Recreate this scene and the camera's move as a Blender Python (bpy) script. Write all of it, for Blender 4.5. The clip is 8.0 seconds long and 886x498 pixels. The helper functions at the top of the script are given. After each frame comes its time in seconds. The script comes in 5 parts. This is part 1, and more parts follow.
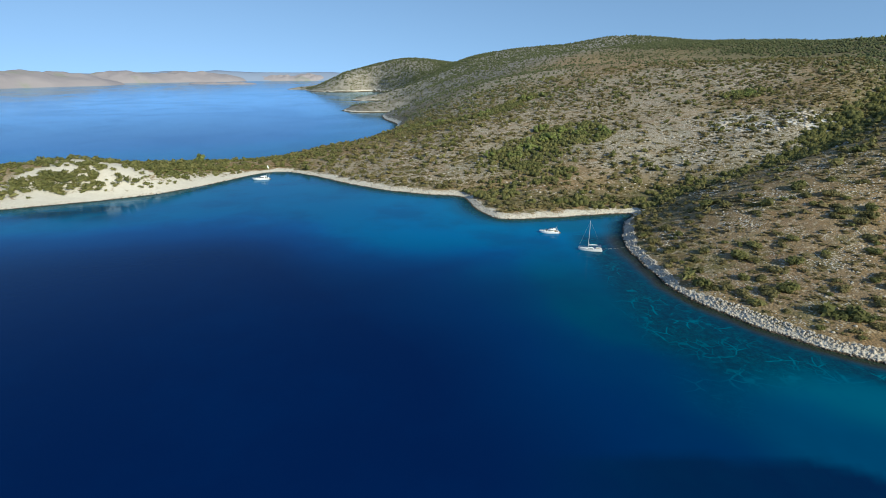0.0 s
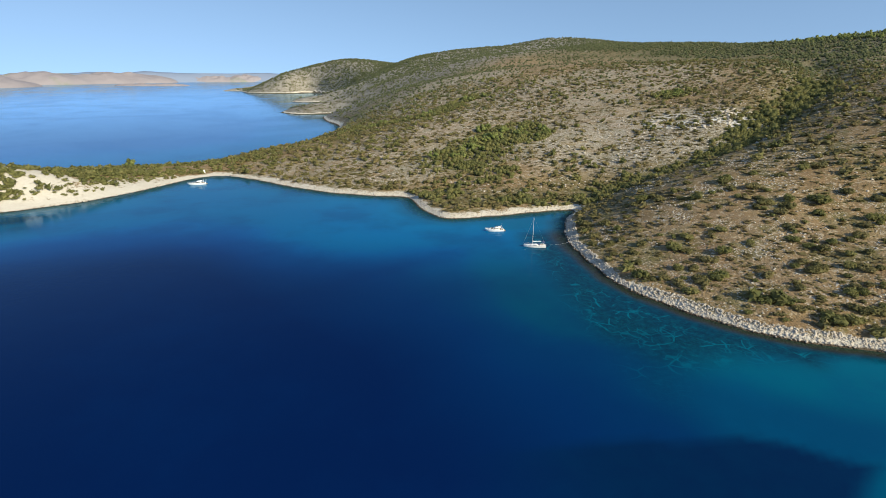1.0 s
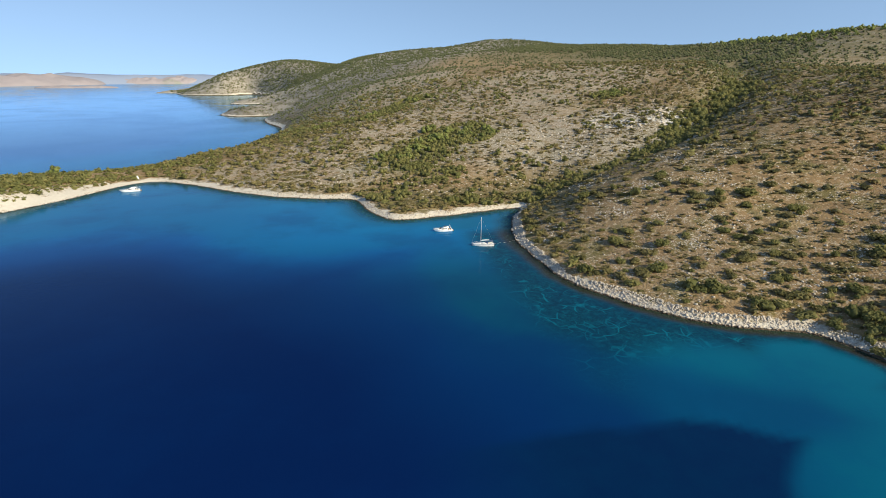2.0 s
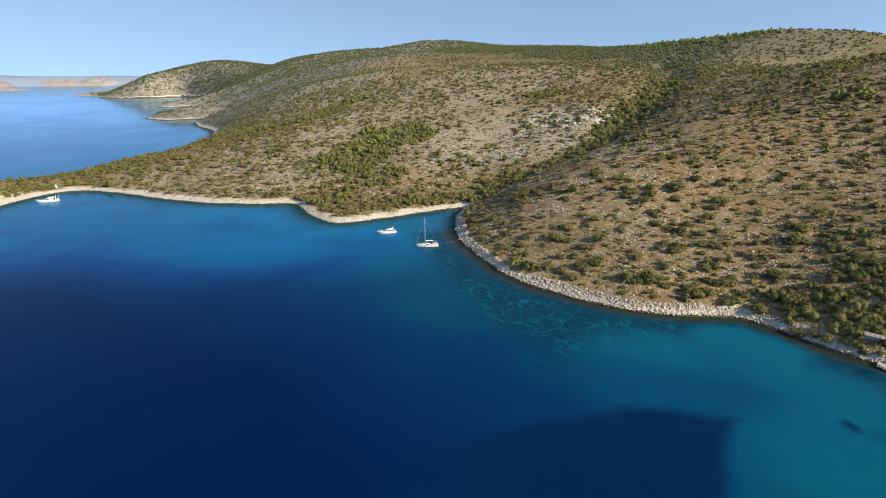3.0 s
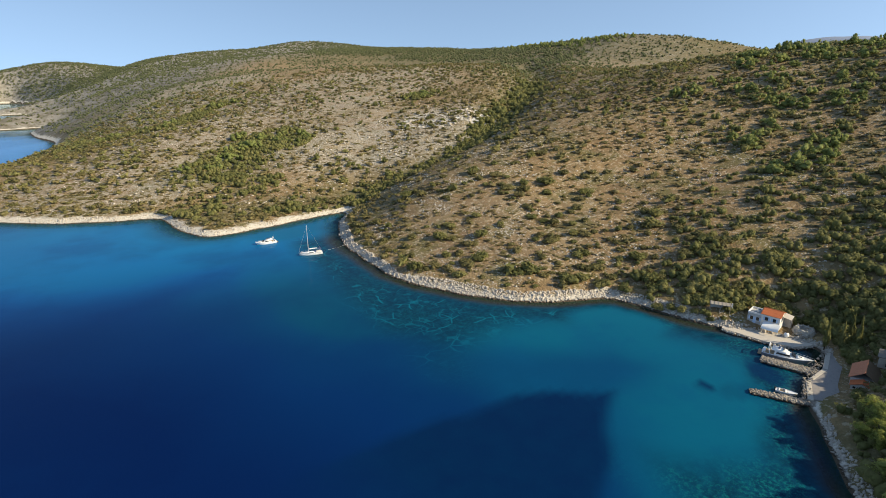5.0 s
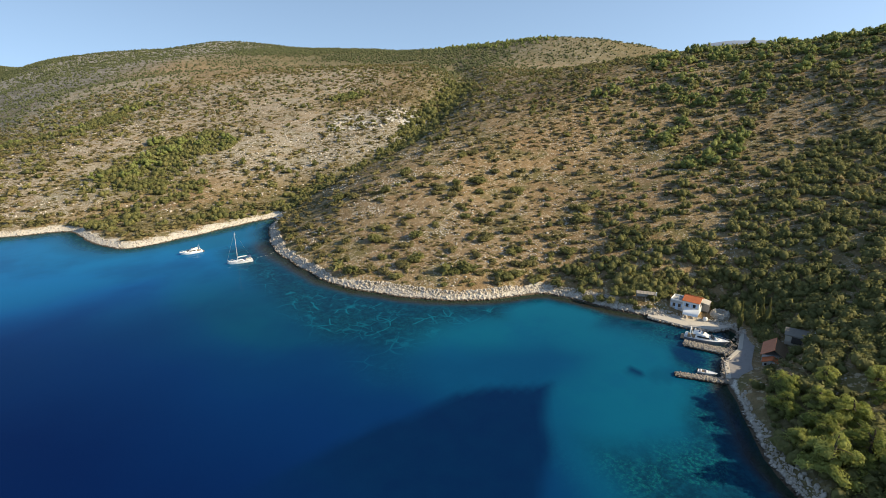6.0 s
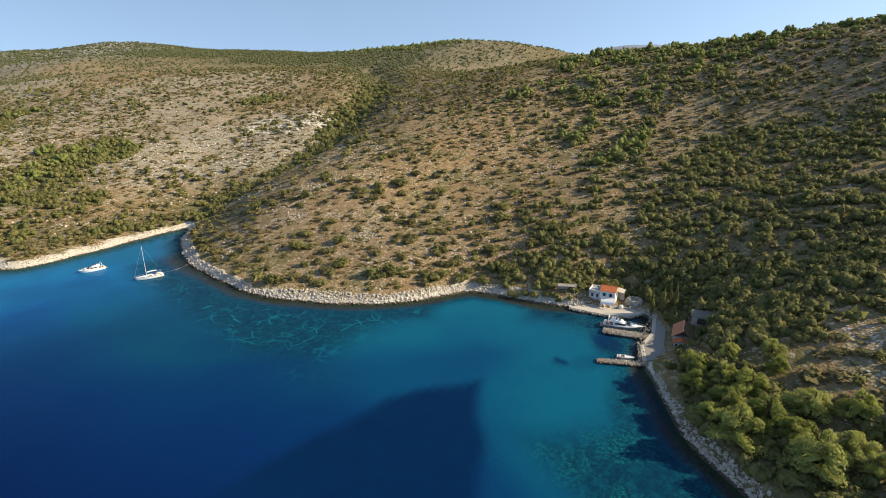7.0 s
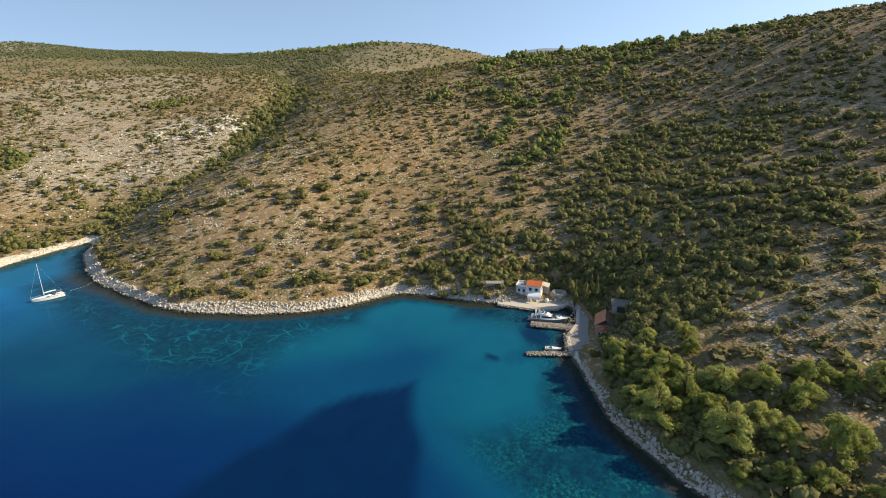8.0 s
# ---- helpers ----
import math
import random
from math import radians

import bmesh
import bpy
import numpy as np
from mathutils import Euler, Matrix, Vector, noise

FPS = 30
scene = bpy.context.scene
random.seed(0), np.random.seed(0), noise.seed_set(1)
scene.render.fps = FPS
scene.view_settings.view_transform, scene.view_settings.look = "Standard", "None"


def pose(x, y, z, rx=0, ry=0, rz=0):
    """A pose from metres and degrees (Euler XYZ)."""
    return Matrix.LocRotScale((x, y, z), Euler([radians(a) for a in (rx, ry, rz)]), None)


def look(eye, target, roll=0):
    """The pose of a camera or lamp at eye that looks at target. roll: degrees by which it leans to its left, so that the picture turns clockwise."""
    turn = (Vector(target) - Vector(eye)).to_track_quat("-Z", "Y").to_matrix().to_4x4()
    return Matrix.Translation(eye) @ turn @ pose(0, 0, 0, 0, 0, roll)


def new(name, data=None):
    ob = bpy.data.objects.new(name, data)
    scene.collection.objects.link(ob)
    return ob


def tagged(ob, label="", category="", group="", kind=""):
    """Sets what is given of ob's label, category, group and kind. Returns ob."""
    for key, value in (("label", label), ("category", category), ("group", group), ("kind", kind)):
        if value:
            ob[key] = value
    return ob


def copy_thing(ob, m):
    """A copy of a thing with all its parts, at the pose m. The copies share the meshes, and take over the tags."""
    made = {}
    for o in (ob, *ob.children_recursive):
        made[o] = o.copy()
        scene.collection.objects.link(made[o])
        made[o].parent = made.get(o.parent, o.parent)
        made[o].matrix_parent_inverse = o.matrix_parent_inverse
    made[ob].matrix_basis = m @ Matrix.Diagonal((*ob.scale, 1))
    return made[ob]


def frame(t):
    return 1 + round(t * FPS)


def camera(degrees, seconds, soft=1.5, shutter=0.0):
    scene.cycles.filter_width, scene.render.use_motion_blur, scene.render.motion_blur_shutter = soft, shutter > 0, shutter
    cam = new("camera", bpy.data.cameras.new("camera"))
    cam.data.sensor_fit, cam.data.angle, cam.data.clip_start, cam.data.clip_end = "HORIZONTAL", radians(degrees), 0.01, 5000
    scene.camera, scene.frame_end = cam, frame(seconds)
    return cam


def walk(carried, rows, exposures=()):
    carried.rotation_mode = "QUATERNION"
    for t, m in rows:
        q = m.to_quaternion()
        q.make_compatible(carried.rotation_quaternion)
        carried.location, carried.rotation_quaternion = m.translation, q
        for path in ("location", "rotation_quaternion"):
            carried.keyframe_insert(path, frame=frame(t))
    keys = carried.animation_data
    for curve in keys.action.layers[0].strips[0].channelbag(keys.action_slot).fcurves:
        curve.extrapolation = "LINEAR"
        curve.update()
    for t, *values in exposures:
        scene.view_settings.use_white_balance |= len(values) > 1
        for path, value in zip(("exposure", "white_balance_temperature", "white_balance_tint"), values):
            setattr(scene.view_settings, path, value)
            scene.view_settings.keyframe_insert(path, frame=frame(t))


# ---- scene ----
cam = camera(79.74, 8.0, soft=0.9)
# seconds, place, heading (to the left), tilt, lean to the right
PATH = [
    (0.0, (0.00, 0.00, 81.47), -0.000, -18.619, -0.114),
    (0.5, (0.03, -0.00, 81.29), -2.975, -18.552, -0.137),
    (1.0, (0.06, -0.02, 81.14), -6.017, -18.498, -0.151),
    (2.5, (0.06, 0.21, 81.01), -14.837, -18.334, -0.049),
    (3.0, (0.19, 0.41, 81.13), -18.102, -18.309, 0.012),
    (3.5, (0.39, 0.61, 81.30), -21.279, -18.284, 0.051),
    (4.0, (0.69, 0.68, 81.37), -24.356, -18.258, 0.096),
    (4.5, (0.98, 0.87, 81.36), -27.585, -18.210, 0.222),
    (6.0, (1.64, 1.31, 81.28), -38.091, -18.092, 0.328),
    (6.5, (1.71, 1.43, 81.18), -42.390, -18.016, 0.387),
    (7.0, (1.71, 1.62, 81.02), -46.625, -17.902, 0.441),
    (7.5, (1.78, 1.84, 80.87), -50.736, -17.811, 0.420),
    (8.0, (1.90, 1.91, 80.74), -54.836, -17.736, 0.554),
]


def aim(eye, heading, tilt, lean):
    a, b = radians(heading), radians(tilt)
    way = Vector((-math.sin(a) * math.cos(b), math.cos(a) * math.cos(b), math.sin(b)))
    return look(eye, Vector(eye) + 100 * way, -lean)


walk(cam, [(t, aim(eye, a, b, c)) for t, eye, a, b, c in PATH],
     [(0.0, 0.1, 6000, 0), (0.5, 0.15, 6250, 2), (1.2, 0.29, 6600, 5), (4.5, 0.42, 6950, 7), (8.0, 0.6, 7350, 8)])

# ---- daylight ----
SUN_HEADING, SUN_HEIGHT = 139, 28        # degrees clockwise from +y, degrees above the horizon
world = bpy.data.worlds.new("sky")
scene.world = world
world.use_nodes = True
wn = world.node_tree.nodes
wn.clear()
sky = wn.new("ShaderNodeTexSky")
sky.sky_type, sky.sun_disc = "NISHITA", False
sky.sun_elevation, sky.sun_rotation = radians(SUN_HEIGHT), radians(SUN_HEADING)
sky.altitude, sky.air_density, sky.dust_density, sky.ozone_density = 80, 1.0, 0.55, 1.1
back = wn.new("ShaderNodeBackground")
back.inputs["Strength"].default_value = 0.188
wout = wn.new("ShaderNodeOutputWorld")
# the sky is taken a little above each direction, as the haze over the sea is blue rather than yellow
way, lift = wn.new("ShaderNodeTexCoord"), wn.new("ShaderNodeVectorMath")
lift.operation, lift.inputs[1].default_value = "ADD", (0, 0, 0.33)
world.node_tree.links.new(way.outputs["Generated"], lift.inputs[0])
world.node_tree.links.new(lift.outputs[0], sky.inputs["Vector"])
world.node_tree.links.new(sky.outputs[0], back.inputs["Color"])
world.node_tree.links.new(back.outputs[0], wout.inputs["Surface"])
lamp = bpy.data.lights.new("sun", "SUN")
lamp.energy, lamp.angle, lamp.color = 5.0, radians(0.53), (1.0, 0.88, 0.68)
sun = new("sun", lamp)
a, b = radians(SUN_HEADING), radians(SUN_HEIGHT)
sun.matrix_world = look((300 + 400 * math.sin(a), 200 + 400 * math.cos(a), 400 * math.tan(b)), (300, 200, 0))
import itertools

# ---- materials ----


class Paint:
    """A small builder for one node material."""

    def __init__(self, name, rough=0.8, metal=0.0, spec=0.5):
        self.mat = bpy.data.materials.new(name)
        self.mat.use_nodes = True
        self.tree = self.mat.node_tree
        self.tree.nodes.clear()
        self.out = self.node("ShaderNodeOutputMaterial")
        self.bsdf = self.node("ShaderNodeBsdfPrincipled")
        self.bsdf.inputs["Roughness"].default_value = rough
        self.bsdf.inputs["Metallic"].default_value = metal
        self.bsdf.inputs["Specular IOR Level"].default_value = spec
        self.link(self.bsdf.outputs[0], self.out.inputs["Surface"])
        self.place = self.node("ShaderNodeTexCoord").outputs["Object"]

    def node(self, kind):
        return self.tree.nodes.new(kind)

    def link(self, a, b):
        self.tree.links.new(a, b)

    def put(self, value, socket):
        if hasattr(value, "links"):
            self.link(value, socket)
        elif isinstance(value, tuple):
            socket.default_value = (*value, 1.0)[:4] if len(value) == 3 else value
        else:
            socket.default_value = value

    def world_place(self):
        return self.node("ShaderNodeNewGeometry").outputs["Position"]

    def noise(self, scale, detail=4.0, rough=0.6, place=None, distort=0.0):
        n = self.node("ShaderNodeTexNoise")
        self.link(place or self.world_place(), n.inputs["Vector"])
        n.inputs["Scale"].default_value, n.inputs["Detail"].default_value = scale, detail
        n.inputs["Roughness"].default_value, n.inputs["Distortion"].default_value = rough, distort
        return n.outputs["Fac"]

    def cells(self, scale, feature="F1", place=None, out="Distance"):
        n = self.node("ShaderNodeTexVoronoi")
        n.feature = feature
        self.link(place or self.world_place(), n.inputs["Vector"])
        n.inputs["Scale"].default_value = scale
        return n.outputs[out]

    def ramp(self, fac, *stops):
        n = self.node("ShaderNodeValToRGB")
        self.link(fac, n.inputs["Fac"])
        while len(n.color_ramp.elements) < len(stops):
            n.color_ramp.elements.new(0.5)
        for e, (at, c) in zip(n.color_ramp.elements, stops):
            e.position, e.color = at, ((c, c, c, 1) if not isinstance(c, tuple) else (*c, 1))
        return n.outputs["Color"]

    def math(self, op, a, b=0.0):
        n = self.node("ShaderNodeMath")
        n.operation = op
        self.put(a, n.inputs[0]), self.put(b, n.inputs[1])
        return n.outputs[0]

    def band(self, v, low, high, to0=0.0, to1=1.0):
        n = self.node("ShaderNodeMapRange")
        n.interpolation_type = "SMOOTHSTEP"
        self.put(v, n.inputs["Value"])
        for key, val in (("From Min", low), ("From Max", high), ("To Min", to0), ("To Max", to1)):
            n.inputs[key].default_value = val
        return n.outputs["Result"]

    def mix(self, fac, a, b, blend="MIX"):
        n = self.node("ShaderNodeMix")
        n.data_type, n.blend_type = "RGBA", blend
        self.put(fac, n.inputs["Factor"])
        self.put(a, n.inputs[6])
        self.put(b, n.inputs[7])
        return n.outputs[2]

    def attr(self, name):
        n = self.node("ShaderNodeAttribute")
        n.attribute_name = name
        return n.outputs["Fac"]

    def colour(self, value):
        self.put(value, self.bsdf.inputs["Base Color"])
        return self

    def relief(self, height, strength=0.5, distance=0.1):
        n = self.node("ShaderNodeBump")
        n.inputs["Strength"].default_value, n.inputs["Distance"].default_value = strength, distance
        self.link(height, n.inputs["Height"])
        self.link(n.outputs[0], self.bsdf.inputs["Normal"])
        return self

    def random(self):
        return self.node("ShaderNodeObjectInfo").outputs["Random"]


def ground_paint():
    p = Paint("dry_hillside", 0.95, spec=0.2)
    d, rocky, green, strip, karst = p.attr("inland"), p.attr("rocky"), p.attr("green"), p.attr("strip"), p.attr("karst")
    broad, fine, grit = p.noise(0.018, 4), p.noise(0.13, 5, 0.7), p.noise(1.1, 4, 0.7)
    grass = p.ramp(broad, (0.32, (0.240, 0.150, 0.076)), (0.5, (0.282, 0.190, 0.094)), (0.66, (0.318, 0.234, 0.118)))
    grass = p.mix(p.band(fine, 0.47, 0.60, 0, 0.6), grass, (0.165, 0.115, 0.060))
    grass = p.mix(p.band(p.noise(0.06, 4, 0.65), 0.50, 0.62, 0, 0.75), grass, (0.130, 0.120, 0.042))
    grass = p.mix(p.band(p.noise(0.5, 4, 0.7), 0.54, 0.61, 0, 0.85), grass, (0.46, 0.37, 0.25))
    grass = p.mix(p.band(grit, 0.52, 0.64, 0, 0.6), grass, (0.115, 0.095, 0.048))
    grass = p.mix(green, grass, p.mix(p.band(p.noise(0.2, 4, 0.7), 0.4, 0.6), (0.085, 0.092, 0.040), (0.160, 0.140, 0.068)))
    # far karst rock; its grey also holds distance haze put into the colour
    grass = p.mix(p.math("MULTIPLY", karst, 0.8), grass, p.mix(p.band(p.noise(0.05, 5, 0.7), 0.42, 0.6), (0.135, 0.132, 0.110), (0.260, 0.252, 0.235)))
    grass = p.mix(p.math("MULTIPLY", rocky, p.band(p.noise(0.09, 4, 0.7), 0.36, 0.52, 0.0, 0.9)), grass, p.mix(p.band(p.noise(0.9, 5, 0.75), 0.42, 0.6), (0.225, 0.195, 0.140), (0.50, 0.46, 0.385)))
    ledge = p.math("MULTIPLY", p.band(p.noise(0.05, 6, 0.75), 0.47, 0.55), p.band(rocky, 0.65, 0.95))
    grass = p.mix(p.math("MULTIPLY", ledge, p.band(p.noise(0.45, 4, 0.7), 0.40, 0.50)), grass, p.mix(grit, (0.50, 0.48, 0.44), (0.78, 0.76, 0.71)))
    stone = p.mix(grit, (0.42, 0.39, 0.34), (0.72, 0.69, 0.63))
    pieces = p.cells(1.1)
    patch = p.math("ADD", p.noise(0.07, 5, 0.7), p.math("MULTIPLY", rocky, 0.24))
    bare = p.math("MULTIPLY", p.band(patch, 0.50, 0.68, 0, 0.8), p.band(p.math("ADD", pieces, p.math("MULTIPLY", p.noise(0.35, 4, 0.7), 0.9)), 0.86, 0.66))
    land = p.mix(bare, grass, stone)
    pale = p.mix(p.noise(0.5, 5, 0.7), (0.47, 0.42, 0.34), (0.68, 0.64, 0.56))
    edge = p.math("ADD", strip, p.math("MULTIPLY", p.math("SUBTRACT", p.noise(0.13, 5, 0.8), 0.5), 19.0))
    land = p.mix(p.band(edge, 7.0, 4.2), land, pale)
    wet = p.math("ADD", d, p.math("MULTIPLY", p.math("SUBTRACT", p.noise(0.5, 3), 0.5), 1.6))
    land = p.mix(p.band(wet, 1.3, 0.6), land, (0.100, 0.076, 0.050))
    bed = p.mix(p.band(p.noise(0.4, 4, 0.7), 0.46, 0.62), (0.08, 0.078, 0.055), (0.22, 0.205, 0.145))
    land = p.mix(p.band(d, -0.5, -2.5), land, bed)
    p.colour(land)
    p.relief(p.math("ADD", grit, p.math("MULTIPLY", pieces, -0.6)), 0.8, 0.5)
    return p.mat


def sea_paint():
    p = Paint("sea_water", 0.07)
    p.bsdf.inputs["IOR"].default_value = 1.33
    depth, sand, weed, reef = p.attr("depth"), p.attr("sand"), p.attr("weed"), p.attr("reef")
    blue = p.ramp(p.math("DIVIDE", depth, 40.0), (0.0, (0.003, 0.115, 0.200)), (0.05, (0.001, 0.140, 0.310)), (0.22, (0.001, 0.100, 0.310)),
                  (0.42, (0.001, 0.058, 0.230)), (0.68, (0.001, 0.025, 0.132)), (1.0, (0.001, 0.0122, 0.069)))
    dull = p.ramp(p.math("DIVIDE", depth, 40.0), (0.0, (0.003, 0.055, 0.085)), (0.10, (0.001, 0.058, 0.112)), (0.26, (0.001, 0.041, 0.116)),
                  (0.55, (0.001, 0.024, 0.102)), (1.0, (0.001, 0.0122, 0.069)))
    # azure farther out: clearer shallows, plus reflected sky painted into the body colour
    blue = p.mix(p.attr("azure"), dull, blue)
    blue = p.mix(p.band(p.noise(0.022, 4, 0.6), 0.42, 0.7, 0, 0.35), blue, (0.001, 0.018, 0.090))
    # boulders and weed, cut by narrow straight channels of pale sand that meet in small clearings
    drift = p.node("ShaderNodeTexNoise")
    drift.inputs["Scale"].default_value, drift.inputs["Detail"].default_value = 0.10, 2.0
    p.link(p.world_place(), drift.inputs["Vector"])
    push = p.node("ShaderNodeVectorMath")
    push.operation, push.inputs[1].default_value = "MULTIPLY_ADD", (6, 6, 0)
    p.link(drift.outputs["Color"], push.inputs[0])
    p.link(p.world_place(), push.inputs[2])
    channel = p.cells(0.115, "DISTANCE_TO_EDGE", push.outputs[0])
    cross = p.cells(0.26, "DISTANCE_TO_EDGE", push.outputs[0])
    veins = p.math("MAXIMUM", p.math("MULTIPLY", p.band(channel, 0.045, 0.008), p.band(p.noise(0.06, 4, 0.65), 0.47, 0.57)),
                   p.math("MULTIPLY", p.band(cross, 0.06, 0.012, 0, 0.55), p.band(p.noise(0.085, 3, 0.6), 0.50, 0.60)))
    veins = p.math("MAXIMUM", veins, p.math("MULTIPLY", p.band(p.noise(0.075, 4, 0.6), 0.62, 0.70), 0.9))
    rocks = p.mix(p.band(p.noise(0.35, 5, 0.75), 0.40, 0.64), (0.002, 0.028, 0.058), (0.002, 0.050, 0.090))
    mottle = p.math("MULTIPLY", p.band(p.noise(1.0, 5, 0.8), 0.46, 0.62), p.band(p.noise(0.04, 4, 0.65), 0.42, 0.60, 0.05, 0.9))
    rocks = p.mix(p.math("MULTIPLY", mottle, p.band(p.attr("cuts"), 0.0, 1.0, 1.0, 0.3)), rocks, (0.004, 0.125, 0.132))
    rocks = p.mix(p.band(depth, 0.4, 1.9, 1.0, 0.0), rocks, (0.044, 0.036, 0.026))
    rocks = p.mix(p.math("MULTIPLY", p.math("MULTIPLY", veins, p.attr("cuts")), p.band(depth, 1.2, 2.6, 0.0, 0.75)), rocks, (0.002, 0.135, 0.200))
    body = p.mix(reef, blue, rocks)
    clean = p.mix(p.band(depth, 2.5, 12.0), (0.001, 0.100, 0.168), (0.001, 0.052, 0.130))
    clean = p.mix(p.band(p.noise(0.06, 5, 0.65), 0.42, 0.72, 0, 0.45), clean, (0.001, 0.062, 0.150))
    body = p.mix(sand, body, clean)
    # seagrass, and the dark tone painted for trees mirrored off the spit
    body = p.mix(weed, body, p.mix(p.noise(0.15, 4), (0.001, 0.013, 0.058), (0.001, 0.021, 0.070)))
    p.colour(body)
    ripple = p.math("ADD", p.noise(1.3, 3, 0.6), p.math("MULTIPLY", p.noise(0.25, 2), 1.6))
    p.relief(ripple, 0.16, 0.12)
    p.bsdf.inputs["Specular IOR Level"].default_value, p.bsdf.inputs["Roughness"].default_value = 0.0, 1.0
    calm = p.band(p.noise(0.006, 4, 0.6, distort=1.5), 0.4, 0.62, 0.07, 0.18)
    shine = p.node("ShaderNodeBsdfGlossy")
    shine.inputs["Color"].default_value = (0.62, 0.82, 1.0, 1)
    p.link(calm, shine.inputs["Roughness"])
    bump = p.bsdf.inputs["Normal"].links[0].from_socket
    p.link(bump, shine.inputs["Normal"])
    edge = p.node("ShaderNodeFresnel")
    edge.inputs["IOR"].default_value = 1.225
    p.link(bump, edge.inputs["Normal"])
    wet = p.node("ShaderNodeMixShader")
    p.link(p.math("MULTIPLY", p.math("POWER", edge.outputs[0], 1.4), 1.65), wet.inputs[0])
    p.link(p.bsdf.outputs[0], wet.inputs[1])
    p.link(shine.outputs[0], wet.inputs[2])
    see = p.node("ShaderNodeBsdfTransparent")
    see.inputs["Color"].default_value = (0.45, 0.80, 0.80, 1)
    both = p.node("ShaderNodeMixShader")
    p.link(p.band(depth, 0.0, 1.5, 0.25, 1.0), both.inputs[0])
    p.link(see.outputs[0], both.inputs[1])
    p.link(wet.outputs[0], both.inputs[2])
    p.link(both.outputs[0], p.out.inputs["Surface"])
    return p.mat


def leaf_paint(name, dark, mid, light, sheer=0.25):
    p = Paint(name, 0.75, spec=0.25)
    tint = p.math("FRACT", p.math("ADD", p.attr("tint"), p.random()))
    c = p.ramp(tint, (0.0, dark), (0.5, mid), (1.0, light))
    each = p.node("ShaderNodeNewGeometry").outputs["Random Per Island"]
    c = p.mix(p.band(each, 0.0, 1.0, 0.0, 0.5), c, light)
    c = p.mix(p.band(p.noise(0.7, 3), 0.35, 0.7, 0, 0.45), c, dark)
    p.colour(c)
    p.relief(p.noise(1.7, 4, 0.75), 0.65, 0.6)
    glow = p.node("ShaderNodeBsdfTranslucent")
    p.link(c, glow.inputs["Color"])
    both = p.node("ShaderNodeMixShader")
    both.inputs[0].default_value = sheer
    p.link(p.bsdf.outputs[0], both.inputs[1])
    p.link(glow.outputs[0], both.inputs[2])
    p.link(both.outputs[0], p.out.inputs["Surface"])
    return p.mat


def stone_paint(name, low, high, scale=1.5):
    p = Paint(name, 0.9, spec=0.3)
    c = p.mix(p.noise(scale, 5, 0.7), low, high)
    each = p.node("ShaderNodeNewGeometry").outputs["Random Per Island"]
    c = p.mix(p.math("MULTIPLY", each, 0.45), c, low)
    # the dark band of algae and damp at the waterline
    level = p.node("ShaderNodeSeparateXYZ")
    p.link(p.world_place(), level.inputs[0])
    tide = p.math("ADD", level.outputs["Z"], p.math("MULTIPLY", p.math("SUBTRACT", p.noise(0.8, 3), 0.5), 1.0))
    c = p.mix(p.band(tide, 0.65, 0.25), c, (0.060, 0.042, 0.028))
    p.colour(c)
    p.relief(p.noise(scale * 3, 4, 0.7), 0.7, 0.12)
    return p.mat


def plain_paint(name, colour, rough=0.6, metal=0.0, wear=0.15, scale=2.0, bump=0.1):
    """A plain coat with faint stains and grain."""
    p = Paint(name, rough, metal)
    dull = tuple(v * 0.62 for v in colour)
    c = p.mix(p.band(p.noise(scale, 5, 0.65), 0.45, 0.8, 0.0, wear * 2), colour, dull)
    c = p.mix(p.band(p.noise(scale * 9, 3), 0.4, 0.8, 0.0, wear), c, dull)
    p.colour(c)
    p.relief(p.noise(scale * 8, 3), bump, 0.03)
    return p.mat


GROUND, SEA = ground_paint(), sea_paint()
SCRUB = leaf_paint("scrub_leaves", (0.130, 0.126, 0.045), (0.192, 0.175, 0.066), (0.275, 0.215, 0.100))
MACCHIA = leaf_paint("maquis_leaves", (0.125, 0.136, 0.046), (0.200, 0.208, 0.068), (0.31, 0.285, 0.110), 0.42)
RIDGE_PINE = leaf_paint("ridge_pine_needles", (0.165, 0.200, 0.058), (0.250, 0.290, 0.088), (0.36, 0.385, 0.135), 0.42)
PINE = leaf_paint("pine_needles", (0.205, 0.235, 0.052), (0.335, 0.365, 0.090), (0.46, 0.470, 0.150), 0.45)
DARKSTONE = stone_paint("mole_stone", (0.20, 0.165, 0.13), (0.50, 0.45, 0.38))
LIMESTONE = stone_paint("shore_limestone", (0.36, 0.31, 0.25), (0.65, 0.59, 0.51))
GREYSTONE = stone_paint("hill_limestone", (0.36, 0.32, 0.26), (0.60, 0.55, 0.47))
CUSHION = leaf_paint("heath_cushions", (0.145, 0.128, 0.048), (0.205, 0.168, 0.068), (0.28, 0.210, 0.098))
FAR_LEAVES = leaf_paint("far_leaves", (0.098, 0.116, 0.054), (0.148, 0.165, 0.076), (0.22, 0.230, 0.105), 0.38)
OLIVE = leaf_paint("olive_scrub_leaves", (0.130, 0.126, 0.047), (0.192, 0.180, 0.068), (0.275, 0.235, 0.102), 0.38)
BARK = plain_paint("bark", (0.10, 0.075, 0.05), 0.9, wear=0.4, bump=0.6)

